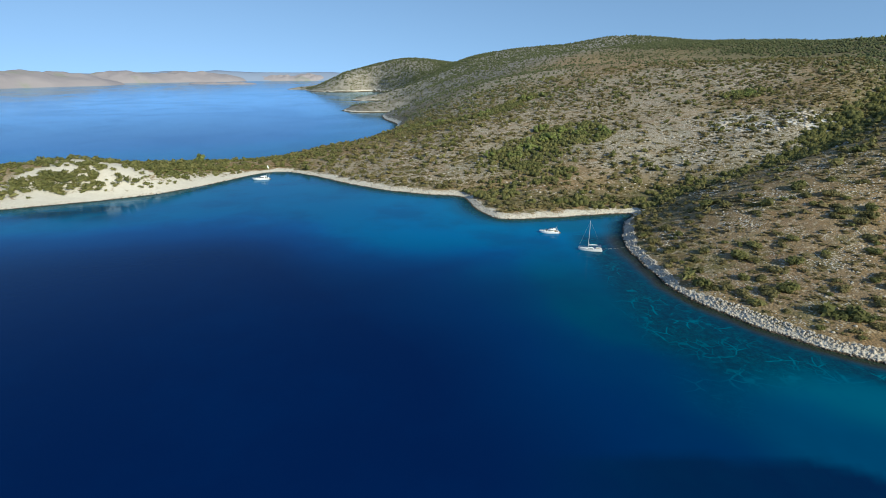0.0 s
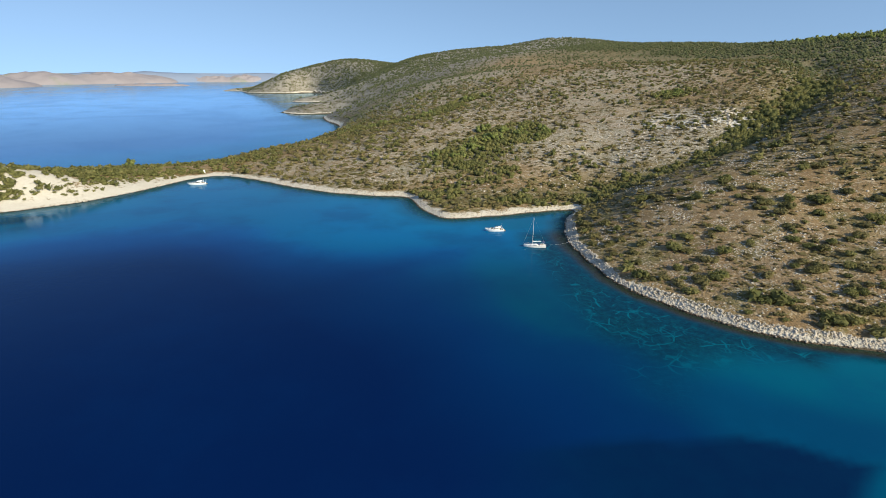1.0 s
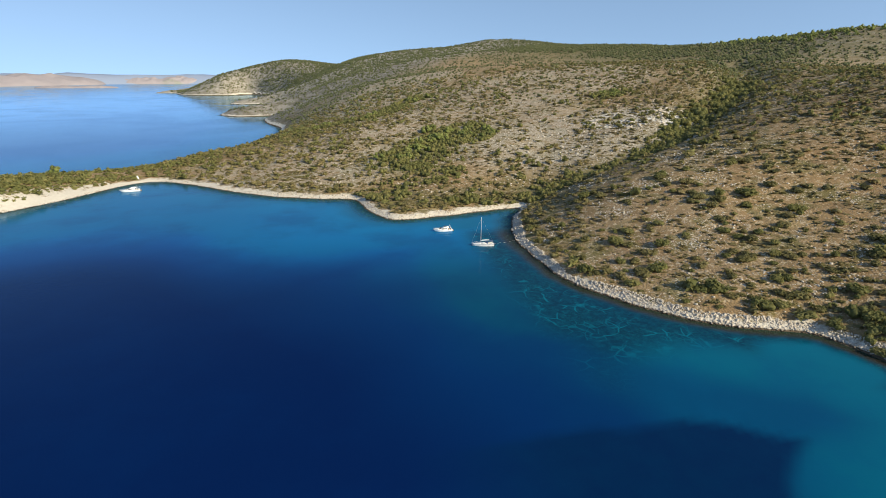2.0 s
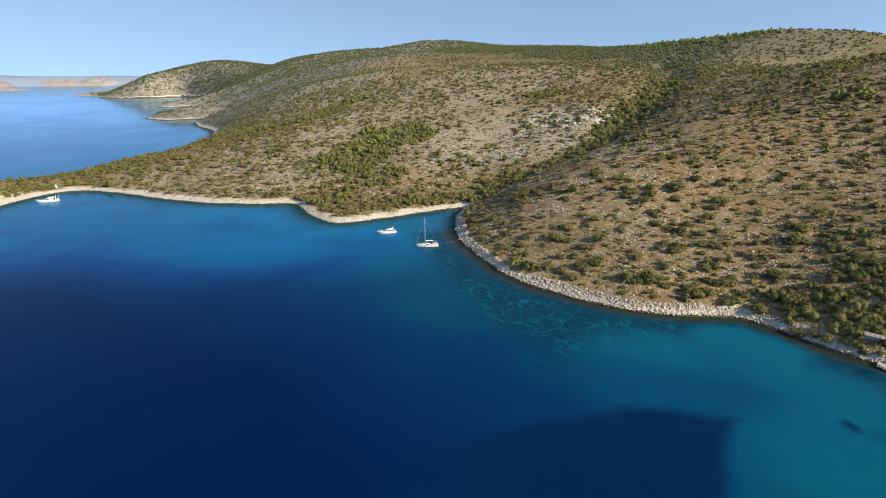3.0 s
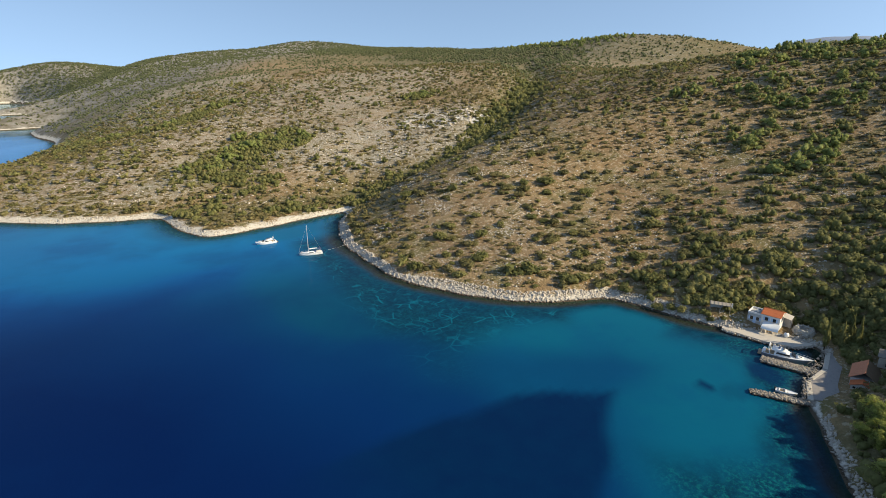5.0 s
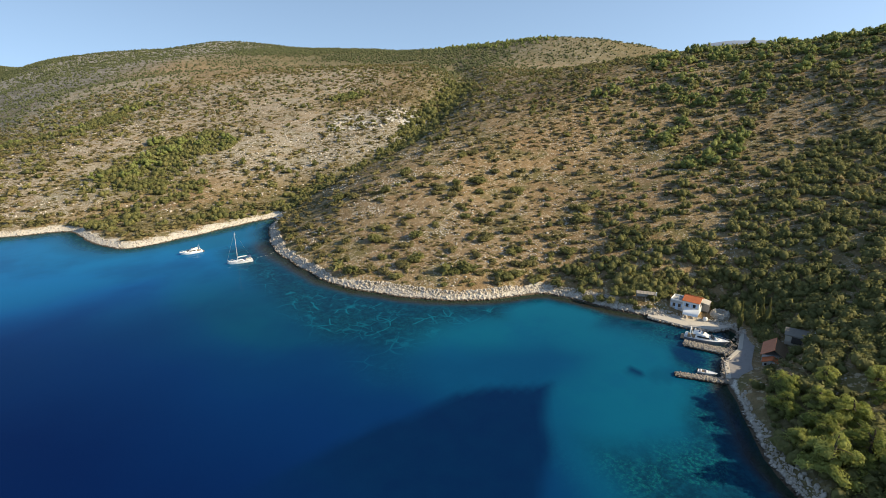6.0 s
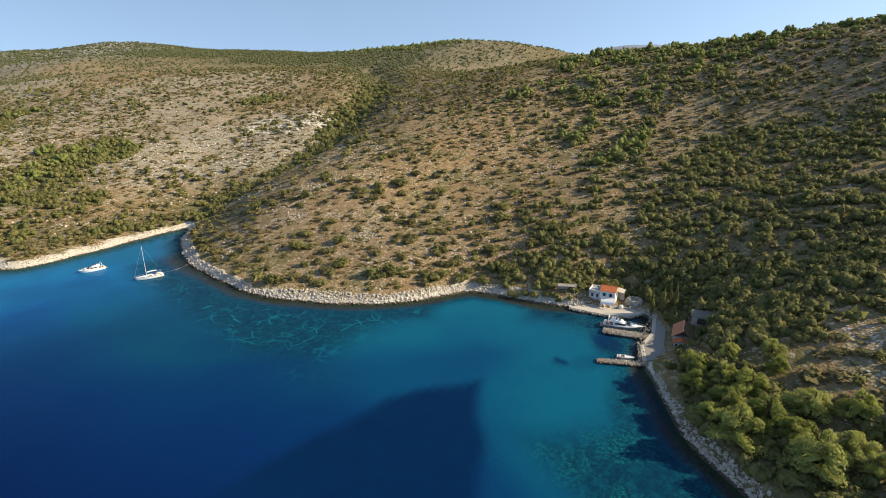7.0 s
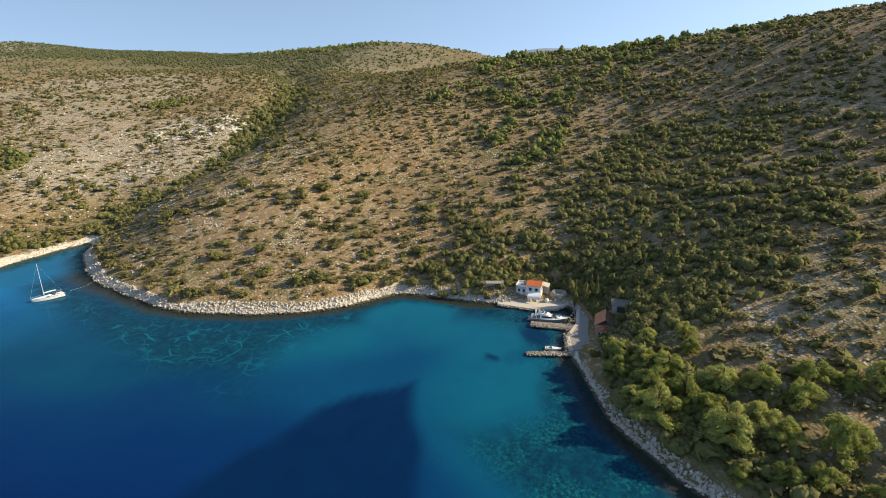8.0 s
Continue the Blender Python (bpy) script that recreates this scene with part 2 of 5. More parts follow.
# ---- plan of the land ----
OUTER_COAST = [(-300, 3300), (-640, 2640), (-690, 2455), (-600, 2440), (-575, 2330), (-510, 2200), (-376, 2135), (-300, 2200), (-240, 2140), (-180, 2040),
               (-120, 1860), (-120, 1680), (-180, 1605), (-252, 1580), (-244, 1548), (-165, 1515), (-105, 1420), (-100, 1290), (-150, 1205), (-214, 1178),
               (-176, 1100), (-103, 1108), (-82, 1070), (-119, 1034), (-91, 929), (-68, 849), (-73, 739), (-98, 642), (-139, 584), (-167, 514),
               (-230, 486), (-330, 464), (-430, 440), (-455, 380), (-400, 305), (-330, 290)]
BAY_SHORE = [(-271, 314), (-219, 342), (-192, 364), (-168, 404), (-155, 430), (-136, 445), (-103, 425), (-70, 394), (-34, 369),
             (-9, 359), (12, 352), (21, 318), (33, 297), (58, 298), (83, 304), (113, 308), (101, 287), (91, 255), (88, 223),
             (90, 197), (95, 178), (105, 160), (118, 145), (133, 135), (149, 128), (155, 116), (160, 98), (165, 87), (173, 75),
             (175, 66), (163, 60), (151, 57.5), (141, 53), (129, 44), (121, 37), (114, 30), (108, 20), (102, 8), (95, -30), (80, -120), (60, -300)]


def spline(points, steps=6):
    """A Catmull-Rom curve through the points."""
    p = np.array([points[0], *points, points[-1]], float)
    out = []
    for a, b, c, d in zip(p, p[1:], p[2:], p[3:]):
        for s in np.arange(steps) / steps:
            out.append(0.5 * (2 * b + (c - a) * s + (2 * a - 5 * b + 4 * c - d) * s * s + (3 * b - a - 3 * c + d) * s ** 3))
    return np.array(out + [p[-1]])


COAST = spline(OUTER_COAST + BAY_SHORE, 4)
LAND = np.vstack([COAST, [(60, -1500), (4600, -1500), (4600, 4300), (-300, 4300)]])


def smooth(a, b, v):
    s = np.clip((v - a) / (b - a), 0, 1)
    return s * s * (3 - 2 * s)


def wave_noise(x, y, size, seed, octaves=3):
    """Smooth value noise of about -1 to 1, for whole arrays."""
    total, gain = np.zeros_like(x, dtype=float), 1.0
    for k in range(octaves):
        u, v = x / size + 17.3 * seed + 5.1 * k, y / size - 9.7 * seed + 3.3 * k
        i, j = np.floor(u), np.floor(v)
        fu, fv = u - i, v - j
        fu, fv = fu * fu * (3 - 2 * fu), fv * fv * (3 - 2 * fv)

        def at(p, q):
            h = np.sin(p * 127.1 + q * 311.7 + seed * 74.7) * 43758.5453
            return 2 * (h - np.floor(h)) - 1
        total += gain * ((at(i, j) * (1 - fu) + at(i + 1, j) * fu) * (1 - fv) + (at(i, j + 1) * (1 - fu) + at(i + 1, j + 1) * fu) * fv)
        gain, size = gain * 0.5, size * 0.5
    return total / 1.6


def coast_distance(x, y):
    """Metres from the coast, positive inland."""
    best = np.full(x.shape, 1e18)
    inside = np.zeros(x.shape, bool)
    for (ax, ay), (bx, by) in zip(LAND, np.roll(LAND, -1, 0)):
        dx, dy = bx - ax, by - ay
        s = np.clip(((x - ax) * dx + (y - ay) * dy) / (dx * dx + dy * dy + 1e-9), 0, 1)
        best = np.minimum(best, (x - ax - s * dx) ** 2 + (y - ay - s * dy) ** 2)
        cross = (ay > y) != (by > y)
        inside ^= cross & (x < ax + (y - ay) * dx / (dy if dy else 1e-9))
    return np.where(inside, 1, -1) * np.sqrt(best)


GULLY = spline([(106, 301), (130, 317), (152, 327), (188, 336), (225, 351), (270, 378), (330, 428), (405, 495), (480, 570), (570, 700)], 3)


def line_distance(line, x, y):
    best = np.full(x.shape, 1e18)
    for (ax, ay), (bx, by) in zip(line, line[1:]):
        dx, dy = bx - ax, by - ay
        s = np.clip(((x - ax) * dx + (y - ay) * dy) / (dx * dx + dy * dy + 1e-9), 0, 1)
        best = np.minimum(best, (x - ax - s * dx) ** 2 + (y - ay - s * dy) ** 2)
    return np.sqrt(best)

# ---- land and sea ----
HILLS = []


def hill(x, y, height, radius):
    HILLS.append((x, y, height, radius))


hill(560, 0, 30.0, 170)
hill(599, 160, -51.6, 150)
hill(600, 319, 55.1, 140)
hill(378, 296, 27.1, 120)
hill(238, 283, 16.7, 80)
hill(357, 130, -11.2, 110)
hill(330, 12, -15.3, 100)
hill(217, 38, 15.7, 70)
hill(406, -109, 60.5, 160)
hill(125, 587, 2.0, 140)
hill(270, 668, 33.2, 150)
hill(430, 745, 26.0, 160)
hill(27, 519, 19.3, 100)
hill(-29, 559, -2.0, 70)
hill(235, 441, 7.3, 80)
hill(347, 477, 1.3, 70)
hill(522, 580, 18.8, 120)
hill(847, 686, 55.9, 150)
hill(868, 899, 23.0, 220)
hill(715, 1145, 49.8, 250)
hill(519, 1598, 13.5, 200)
hill(297, 1877, 66.9, 220)
hill(-214, 2220, 76.8, 160)
hill(40, 1149, 6.9, 200)
hill(260, 1223, 58.9, 250)
hill(676, 1450, 46.4, 260)
hill(86, 1648, 40.7, 260)
hill(0, 2500, 83.9, 350)
hill(972, 2085, 131.1, 450)
hill(1039, 600, 37.3, 300)
hill(966, 259, -14.7, 350)
hill(1638, 1147, 110.9, 500)
hill(900, 0, 124.7, 350)
hill(699, 566, 2.8, 130)
hill(144, 283, 10.5, 40)
hill(215, 331, 1.8, 60)
hill(118, 842, 21.9, 130)
hill(-28, 800, 27.0, 110)
hill(495, 161, 26.6, 120)
hill(-47, 1349, 13.7, 200)
hill(342, 940, 20.5, 200)
hill(287, 201, -4.1, 90)
hill(-364, 2301, 13.5, 120)
hill(246, -43, -5.8, 90)
hill(814, 936, 13.1, 130)
hill(678, 424, -17.4, 110)
hill(522, 1607, 29.9, 110)
hill(634, 89, 16.6, 110)
hill(16, 1850, 17.2, 150)
hill(150, 262, 6.6, 40)
hill(200, 300, 2.4, 45)
hill(260, 335, -3.1, 50)
hill(190, 365, -7.4, 40)
hill(260, 420, -4.9, 45)
hill(120, 340, -5.9, 40)


def height(x, y, d=None):
    """Height of the land (below zero: of the sea bed) and the distance inland."""
    x, y = np.asarray(x, float), np.asarray(y, float)
    if d is None:
        d = coast_distance(x, y)
    near = smooth(900, 500, np.hypot(x, y))
    d = d + near * (1.3 * wave_noise(x, y, 14, 3, 2) + 0.5 * wave_noise(x, y, 4, 5, 1)) + (1 - near) * 10 * wave_noise(x, y, 90, 6, 3)
    up = np.zeros_like(x)
    for hx, hy, top, radius in HILLS:
        up += top * np.exp(-((x - hx) ** 2 + (y - hy) ** 2) / (2 * radius * radius))
    up -= 12.5 * smooth(296, 330, y) * np.exp(-(line_distance(GULLY, x, y) / 27) ** 2)
    inland = np.maximum(d, 0)
    up = np.maximum(up, 4 + 0.02 * inland) * (1 - np.exp(-inland / 70)) + 1.5 * smooth(0, 6, inland)
    spit = np.exp(-((x + 290) / 170) ** 2 - ((y - 400) / 75) ** 2)
    up += spit * 5.5 * smooth(4, 28, inland)
    knoll = np.exp(-((x + 262) / 50) ** 2 - ((y - 376) / 27) ** 2)
    up += 12 * knoll * smooth(5, 25, inland)
    rough = smooth(5, 40, inland)
    up += rough * (0.35 * wave_noise(x, y, 7, 11, 2) + 1.6 * wave_noise(x, y, 55, 12, 3) + smooth(60, 300, inland) * 5 * wave_noise(x, y, 260, 13, 3))
    # level ground at the quay
    quay = np.exp(-((x - 158) / 17) ** 4 - ((y - 58) / 13) ** 4)
    yard = np.exp(-((x - 180) / 13) ** 2 - ((y - 79) / 13) ** 2)
    up = np.where(d > 0, up + (np.minimum(up, 1.1) - up) * np.minimum(quay, 1), up)
    up = np.where(d > 0, up + (np.minimum(up, 1.5) - up) * np.minimum(yard, 1), up)
    down = -0.35 * np.maximum(-d, 0) * (1 - 0.6 * smooth(0, 60, -d)) - 0.15 * smooth(0, 2, -d)
    return np.where(d > 0, up, np.maximum(down, -30)), d


def ruled(low, high, step, least, most, growth=1.09, cap=17, near=2400):
    """Grid lines at an even step from low to high, then ever wider out to the ends (no wider than cap within a distance)."""
    mid = list(np.arange(low, high + step, step))
    sides = []
    for start, way, end in ((mid[-1], 1, most), (mid[0], -1, -least)):
        s, v, out = step, start, []
        while way * v < end:
            s = min(s * growth, cap) if -800 < v < near else s * 1.3
            v += way * s
            out.append(v)
        sides.append(out)
    return np.array(sides[1][::-1] + mid + sides[0])


def sheet(name, gx, gy, z, material, **fields):
    """A mesh over the grid lines gx, gy with heights z and named values at its points."""
    x, y = np.meshgrid(gx, gy)
    n, m = len(gx), len(gy)
    me = bpy.data.meshes.new(name)
    co = np.stack([x, y, z], -1).reshape(-1, 3)
    k = (np.arange(m - 1)[:, None] * n + np.arange(n - 1)[None, :]).ravel()
    quads = np.stack([k, k + 1, k + n + 1, k + n], 1)
    fill(me, co, quads)
    for key, v in fields.items():
        me.attributes.new(key, "FLOAT", "POINT").data.foreach_set("value", np.asarray(v, np.float32).ravel())
    me.polygons.foreach_set("use_smooth", np.ones(len(quads), bool))
    me.materials.append(material)
    return new(name, me)


def fill(me, co, faces):
    """Fill a mesh with points and faces that all have the same number of corners."""
    k = faces.shape[1]
    me.vertices.add(len(co))
    me.vertices.foreach_set("co", np.asarray(co, np.float32).ravel())
    me.loops.add(faces.size)
    me.loops.foreach_set("vertex_index", faces.astype(np.int32).ravel())
    me.polygons.add(len(faces))
    me.polygons.foreach_set("loop_start", np.arange(len(faces), dtype=np.int32) * k)
    me.update(calc_edges=True)
    me.validate()


def oval(x, y, cx, cy, rx, ry, turn=0.0):
    """1 inside an ellipse, falling to 0 round its edge."""
    a = radians(turn)
    u, v = (x - cx) * math.cos(a) + (y - cy) * math.sin(a), -(x - cx) * math.sin(a) + (y - cy) * math.cos(a)
    return smooth(1.25, 0.75, np.sqrt((u / rx) ** 2 + (v / ry) ** 2))


GRID_X, GRID_Y = ruled(-40, 330, 2.0, -4700, 4700, 1.09, 20, 1300), ruled(-10, 350, 2.0, -3500, 4900)
gx, gy = np.meshgrid(GRID_X, GRID_Y)
gz, gd = height(gx, gy)
bare = np.maximum.reduce([
    oval(gx, gy, 272, 438, 58, 27, -12), 0.66 * oval(gx, gy, 205, 425, 110, 65, 5), 0.5 * oval(gx, gy, 80, 520, 90, 90), 0.55 * oval(gx, gy, 250, 620, 170, 90, 20), 0.5 * oval(gx, gy, -10, 440, 120, 70, 20), 0.5 * oval(gx, gy, 60, 760, 150, 100, 40), 0.45 * oval(gx, gy, 150, 560, 110, 120), 0.12 * oval(gx, gy, 145, 195, 45, 45),
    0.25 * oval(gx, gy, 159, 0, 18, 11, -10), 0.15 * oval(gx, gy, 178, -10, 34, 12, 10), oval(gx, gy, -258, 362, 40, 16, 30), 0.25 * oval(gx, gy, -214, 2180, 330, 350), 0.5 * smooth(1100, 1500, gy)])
verdure = np.maximum.reduce([
    0.45 * oval(gx, gy, 270, 55, 105, 55, 15), np.exp(-(line_distance(GULLY, gx, gy) / (14 + 0.05 * gy)) ** 2) * smooth(6, 30, gd),
    0.8 * oval(gx, gy, 700, 800, 330, 200, 10), 0.7 * oval(gx, gy, 620, 1300, 380, 260), 0.6 * oval(gx, gy, 300, 1700, 330, 400),
    0.9 * oval(gx, gy, 122, 12, 18, 34, -15), 0.25 * oval(gx, gy, 225, -8, 50, 20), 0.8 * oval(gx, gy, 560, 250, 120, 160), 0.8 * oval(gx, gy, 560, 800, 200, 90, 30), oval(gx, gy, 680, 1060, 230, 260, -30), 0.8 * oval(gx, gy, 810, 655, 200, 150), 0.7 * oval(gx, gy, 450, 1150, 140, 140), 0.5 * oval(gx, gy, 20, 960, 150, 330), 0.6 * oval(gx, gy, 90, 440, 95, 40, 30), 0.7 * oval(gx, gy, 70, 330, 48, 16, 10)])
strip = gd * (1 + 1.2 * smooth(900, 1300, gy) + 0.45 * smooth(80, 95, gx) * smooth(300, 285, gy) + 1.3 * smooth(105, 85, gy) * smooth(60, 90, gx) + 1.2 * smooth(52, 42, gy) * smooth(60, 90, gx) - 0.72 * smooth(-140, -190, gx) - 0.25 * oval(gx, gy, -255, 364, 40, 18, 30))
# the karst value rises with distance, greying far hills for rock and haze
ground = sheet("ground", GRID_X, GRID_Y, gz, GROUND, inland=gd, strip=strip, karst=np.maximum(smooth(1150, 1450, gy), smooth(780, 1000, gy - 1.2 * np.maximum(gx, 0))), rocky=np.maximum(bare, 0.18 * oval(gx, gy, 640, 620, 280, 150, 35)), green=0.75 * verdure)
tagged(ground, "dry grassy karst hillside with pale limestone shore", "ground", kind="structure")

SEA_X, SEA_Y = ruled(-40, 200, 2.4, -4700, 4700, 1.12, 60, 400), ruled(-10, 350, 2.4, -3500, 4900, 1.12, 50)
gx, gy = np.meshgrid(SEA_X, SEA_Y)
gz, gd = height(gx, gy)
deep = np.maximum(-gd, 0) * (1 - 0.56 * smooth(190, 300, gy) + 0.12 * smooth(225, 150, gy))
deep = np.maximum(deep + smooth(20, 60, deep) * (30 * wave_noise(gx, gy, 75, 84, 3)), 0)
depth = 0.3 * np.minimum(deep, 22) * (1 - 0.3 * smooth(0, 15, deep)) + 12 * smooth(28, 66, deep) + 26 * smooth(46, 160, deep)
shelf = np.maximum.reduce([np.maximum(oval(gx, gy, 113, 88, 34, 46, 30), oval(gx, gy, 96, 42, 20, 42, -12) * smooth(30, 46, deep)) * smooth(9, 19, deep + 6 * wave_noise(gx, gy, 11, 82, 3)), oval(gx, gy, 137, 112, 17, 15, -40) * smooth(5, 11, deep + 3 * wave_noise(gx, gy, 9, 82, 2)), 0.5 * smooth(9, 5, deep) * smooth(-170, -200, gx), 0.55 * oval(gx, gy, 72, 284, 22, 13, 20) * smooth(2, 9, deep)])
meadow = smooth(2.4, -2.4, np.maximum((gx - 102 - 1.26 * (gy - 82)) / 1.6, gy - 97 + np.maximum(gx - 80, 0) * 0.55) + 1.6 * wave_noise(gx, gy, 12, 81, 2))
meadow *= smooth(10, 50, gx)
# the band off the spit is darkened for weed and its trees' reflection
weed_and_reflection = np.maximum.reduce([meadow, 0.9 * oval(gx, gy, 127.5, 73, 2.2, 2.0, 30), 0.7 * smooth(7, 10, deep) * smooth(17, 12, deep) * smooth(-185, -200, gx) * smooth(380, 360, gy), 0.85 * oval(gx, gy, 126, 38, 13, 5, 42), 0.3 * oval(gx, gy, 133, 66, 4, 6, 60), 0.8 * oval(gx, gy, 148, 68, 7, 4, 60)])
boulders = smooth(52, 26, deep + 9 * wave_noise(gx, gy, 22, 83, 3)) * (smooth(60, 75, gx) + 0.8 * smooth(10, 5, deep)).clip(0, 1) * (1 - 0.75 * smooth(255, 275, gy))
boulders = np.maximum(boulders, 0.35 * smooth(80, 40, deep + 14 * wave_noise(gx, gy, 26, 85, 3)) * smooth(60, 75, gx) * smooth(95, 125, gy) * smooth(275, 245, gy))
sea = sheet("sea", SEA_X, SEA_Y, np.zeros_like(gx), SEA, depth=depth, azure=smooth(185, 280, gy) * (0.68 + 0.32 * smooth(-90, 10, gx)), sand=shelf, weed=weed_and_reflection, reef=boulders, cuts=smooth(98, 120, gy))
tagged(sea, "calm deep blue sea turning turquoise over shallows", "sea", kind="structure")

# ---- plants and stones ----
RNG = np.random.default_rng(11)
PHI = (1 + 5 ** 0.5) / 2
ICO = np.array([(-1, PHI, 0), (1, PHI, 0), (-1, -PHI, 0), (1, -PHI, 0), (0, -1, PHI), (0, 1, PHI), (0, -1, -PHI), (0, 1, -PHI),
                (PHI, 0, -1), (PHI, 0, 1), (-PHI, 0, -1), (-PHI, 0, 1)], float) / math.hypot(1, PHI)
ICO_FACES = np.array([f for f in itertools.combinations(range(12), 3)
                      if all(abs(np.linalg.norm(ICO[a] - ICO[b]) - np.linalg.norm(ICO[0] - ICO[1])) < 1e-6 for a, b in ((f[0], f[1]), (f[1], f[2]), (f[0], f[2])))])
ICO_FACES = np.array([f if np.dot(np.cross(ICO[f[1]] - ICO[f[0]], ICO[f[2]] - ICO[f[0]]), ICO[f[0]]) > 0 else f[::-1] for f in ICO_FACES])


def joined(*templates):
    cos, faces, n = [], [], 0
    for co, fa in templates:
        cos.append(co), faces.append(fa + n)
        n += len(co)
    return np.vstack(cos), np.vstack(faces)


def directions(n, lowest=-0.2):
    z = RNG.uniform(lowest, 1, n)
    a = RNG.uniform(0, 2 * np.pi, n)
    r = np.sqrt(1 - z * z)
    return np.stack([r * np.cos(a), r * np.sin(a), z], 1)


OCTA = (np.array([(1, 0, 0), (-1, 0, 0), (0, 1, 0), (0, -1, 0), (0, 0, 1), (0, 0, -1)], float),
        np.array([(0, 2, 4), (2, 1, 4), (1, 3, 4), (3, 0, 4), (2, 0, 5), (1, 2, 5), (3, 1, 5), (0, 3, 5)]))


def clump(lumps, leaves, leaf, spread=0.6, low=0.3, high=0.7, ball=(0.32, 0.5), core=0.86, squash=1.0, solid=(ICO, ICO_FACES)):
    """A shrub's crown of radius about 1 standing on z = 0: rough inner masses and many small leaf blades round them."""
    a, s = RNG.uniform(0, 2 * np.pi, lumps), np.sqrt(RNG.uniform(0, 1, lumps)) * spread
    centre = np.stack([s * np.cos(a), s * np.sin(a), RNG.uniform(low, high, lumps) * (1 - 0.45 * (s / max(spread, 0.01)) ** 2)], 1)
    radius = RNG.uniform(*ball, lumps)
    co, faces = [], []
    for c, r in zip(centre, radius):
        faces.append(solid[1] + len(solid[0]) * len(co))
        co.append(c + solid[0] * r * core * RNG.uniform(0.85, 1.12, (len(solid[0]), 1)) * (1, 1, squash))
    n0 = len(solid[0]) * len(co)
    pick = RNG.integers(0, lumps, leaves)
    way = directions(leaves)
    at = centre[pick] + way * (radius[pick] * RNG.uniform(0.85, 1.2, leaves))[:, None] * (1, 1, squash)
    side = np.cross(way, RNG.normal(size=(leaves, 3)))
    side /= np.linalg.norm(side, axis=1)[:, None] + 1e-9
    along = np.cross(way, side) + way * RNG.uniform(-0.3, 0.9, (leaves, 1))
    size = leaf * RNG.uniform(0.6, 1.4, (leaves, 1))
    tri = np.stack([at - side * size * 0.55, at + side * size * 0.55, at + along * size * 1.1], 1).reshape(-1, 3)
    co.append(tri)
    faces.append(n0 + np.arange(3 * leaves).reshape(-1, 3))
    co, faces = np.vstack(co), np.vstack(faces)
    co[:, 2] = np.maximum(co[:, 2], -0.12)
    return co, faces


def tuft(blades):
    """A low cushion of grass or heath of radius about 1."""
    a, s = RNG.uniform(0, 2 * np.pi, blades), np.sqrt(RNG.uniform(0, 1, blades))
    root = np.stack([0.7 * s * np.cos(a), 0.7 * s * np.sin(a), np.full(blades, 0.1)], 1)
    lean = np.stack([np.cos(a) * (0.25 + 0.4 * s), np.sin(a) * (0.25 + 0.4 * s), RNG.uniform(0.35, 0.75, blades) * (1 - 0.5 * s)], 1)
    side = np.stack([-np.sin(a), np.cos(a), np.zeros(blades)], 1) * RNG.uniform(0.25, 0.5, (blades, 1))
    rim = np.linspace(0, 2 * np.pi, 7)[:-1]
    dome = np.vstack([np.stack([np.cos(rim), np.sin(rim), rim * 0 - 0.15], 1) * RNG.uniform(0.7, 1.1, (6, 1)), [(0, 0, 0.42)]])
    cover = np.array([(k, (k + 1) % 6, 6) for k in range(6)])
    return joined((dome, cover), (np.stack([root - side, root + side, root + lean], 1).reshape(-1, 3), np.arange(3 * blades).reshape(-1, 3)))


def boulder(finer=False):
    co, faces = ICO.copy(), ICO_FACES
    if finer:
        mids, new_faces = {}, []
        co = list(co)

        def mid(p, q):
            key = (min(p, q), max(p, q))
            if key not in mids:
                m = (co[p] + co[q]) / 2
                co.append(m / np.linalg.norm(m) * 0.97)
                mids[key] = len(co) - 1
            return mids[key]
        for p, q, r in faces:
            pq, qr, rp = mid(p, q), mid(q, r), mid(r, p)
            new_faces += [(p, pq, rp), (q, qr, pq), (r, rp, qr), (pq, qr, rp)]
        co, faces = np.array(co), np.array(new_faces)
    co = co * RNG.uniform(0.75, 1.2, (len(co), 1)) * RNG.uniform(0.7, 1.3, 3) * (1, 1, 0.72)
    co = np.round(co * 2.6) / 2.6 * 0.45 + co * 0.55        # broken, blocky faces
    return co, faces


def shard():
    """A broken angular block, tilted and wider at its foot."""
    co = np.array([(x, y, z) for z in (-0.6, 0.75) for x, y in ((-1, -1), (1, -1), (1, 1), (-1, 1))], float)
    co[:4, :2] *= RNG.uniform(0.75, 1.15, (4, 2))
    co[4:, :2] *= RNG.uniform(0.15, 0.75, (4, 2))
    co[4:, 2] *= RNG.uniform(0.55, 1.35, 4)
    co[4:, :2] += RNG.uniform(-0.35, 0.35, 2)
    co *= RNG.uniform(0.65, 1.1, 3)
    return co, np.array([(4, 5, 6), (4, 6, 7), (0, 1, 5), (0, 5, 4), (1, 2, 6), (1, 6, 5), (2, 3, 7), (2, 7, 6), (3, 0, 4), (3, 4, 7), (0, 2, 1), (0, 3, 2)])


def mesh_of(name, template, material, tint=None):
    me = bpy.data.meshes.new(name)
    co, faces = template
    fill(me, co, faces)
    if tint is not None:
        me.attributes.new("tint", "FLOAT", "POINT").data.foreach_set("value", np.asarray(tint, np.float32))
    me.materials.append(material)
    if material.name.endswith(("leaves", "needles", "cushions")):
        me.polygons.foreach_set("use_smooth", np.ones(len(faces), bool))
    return me


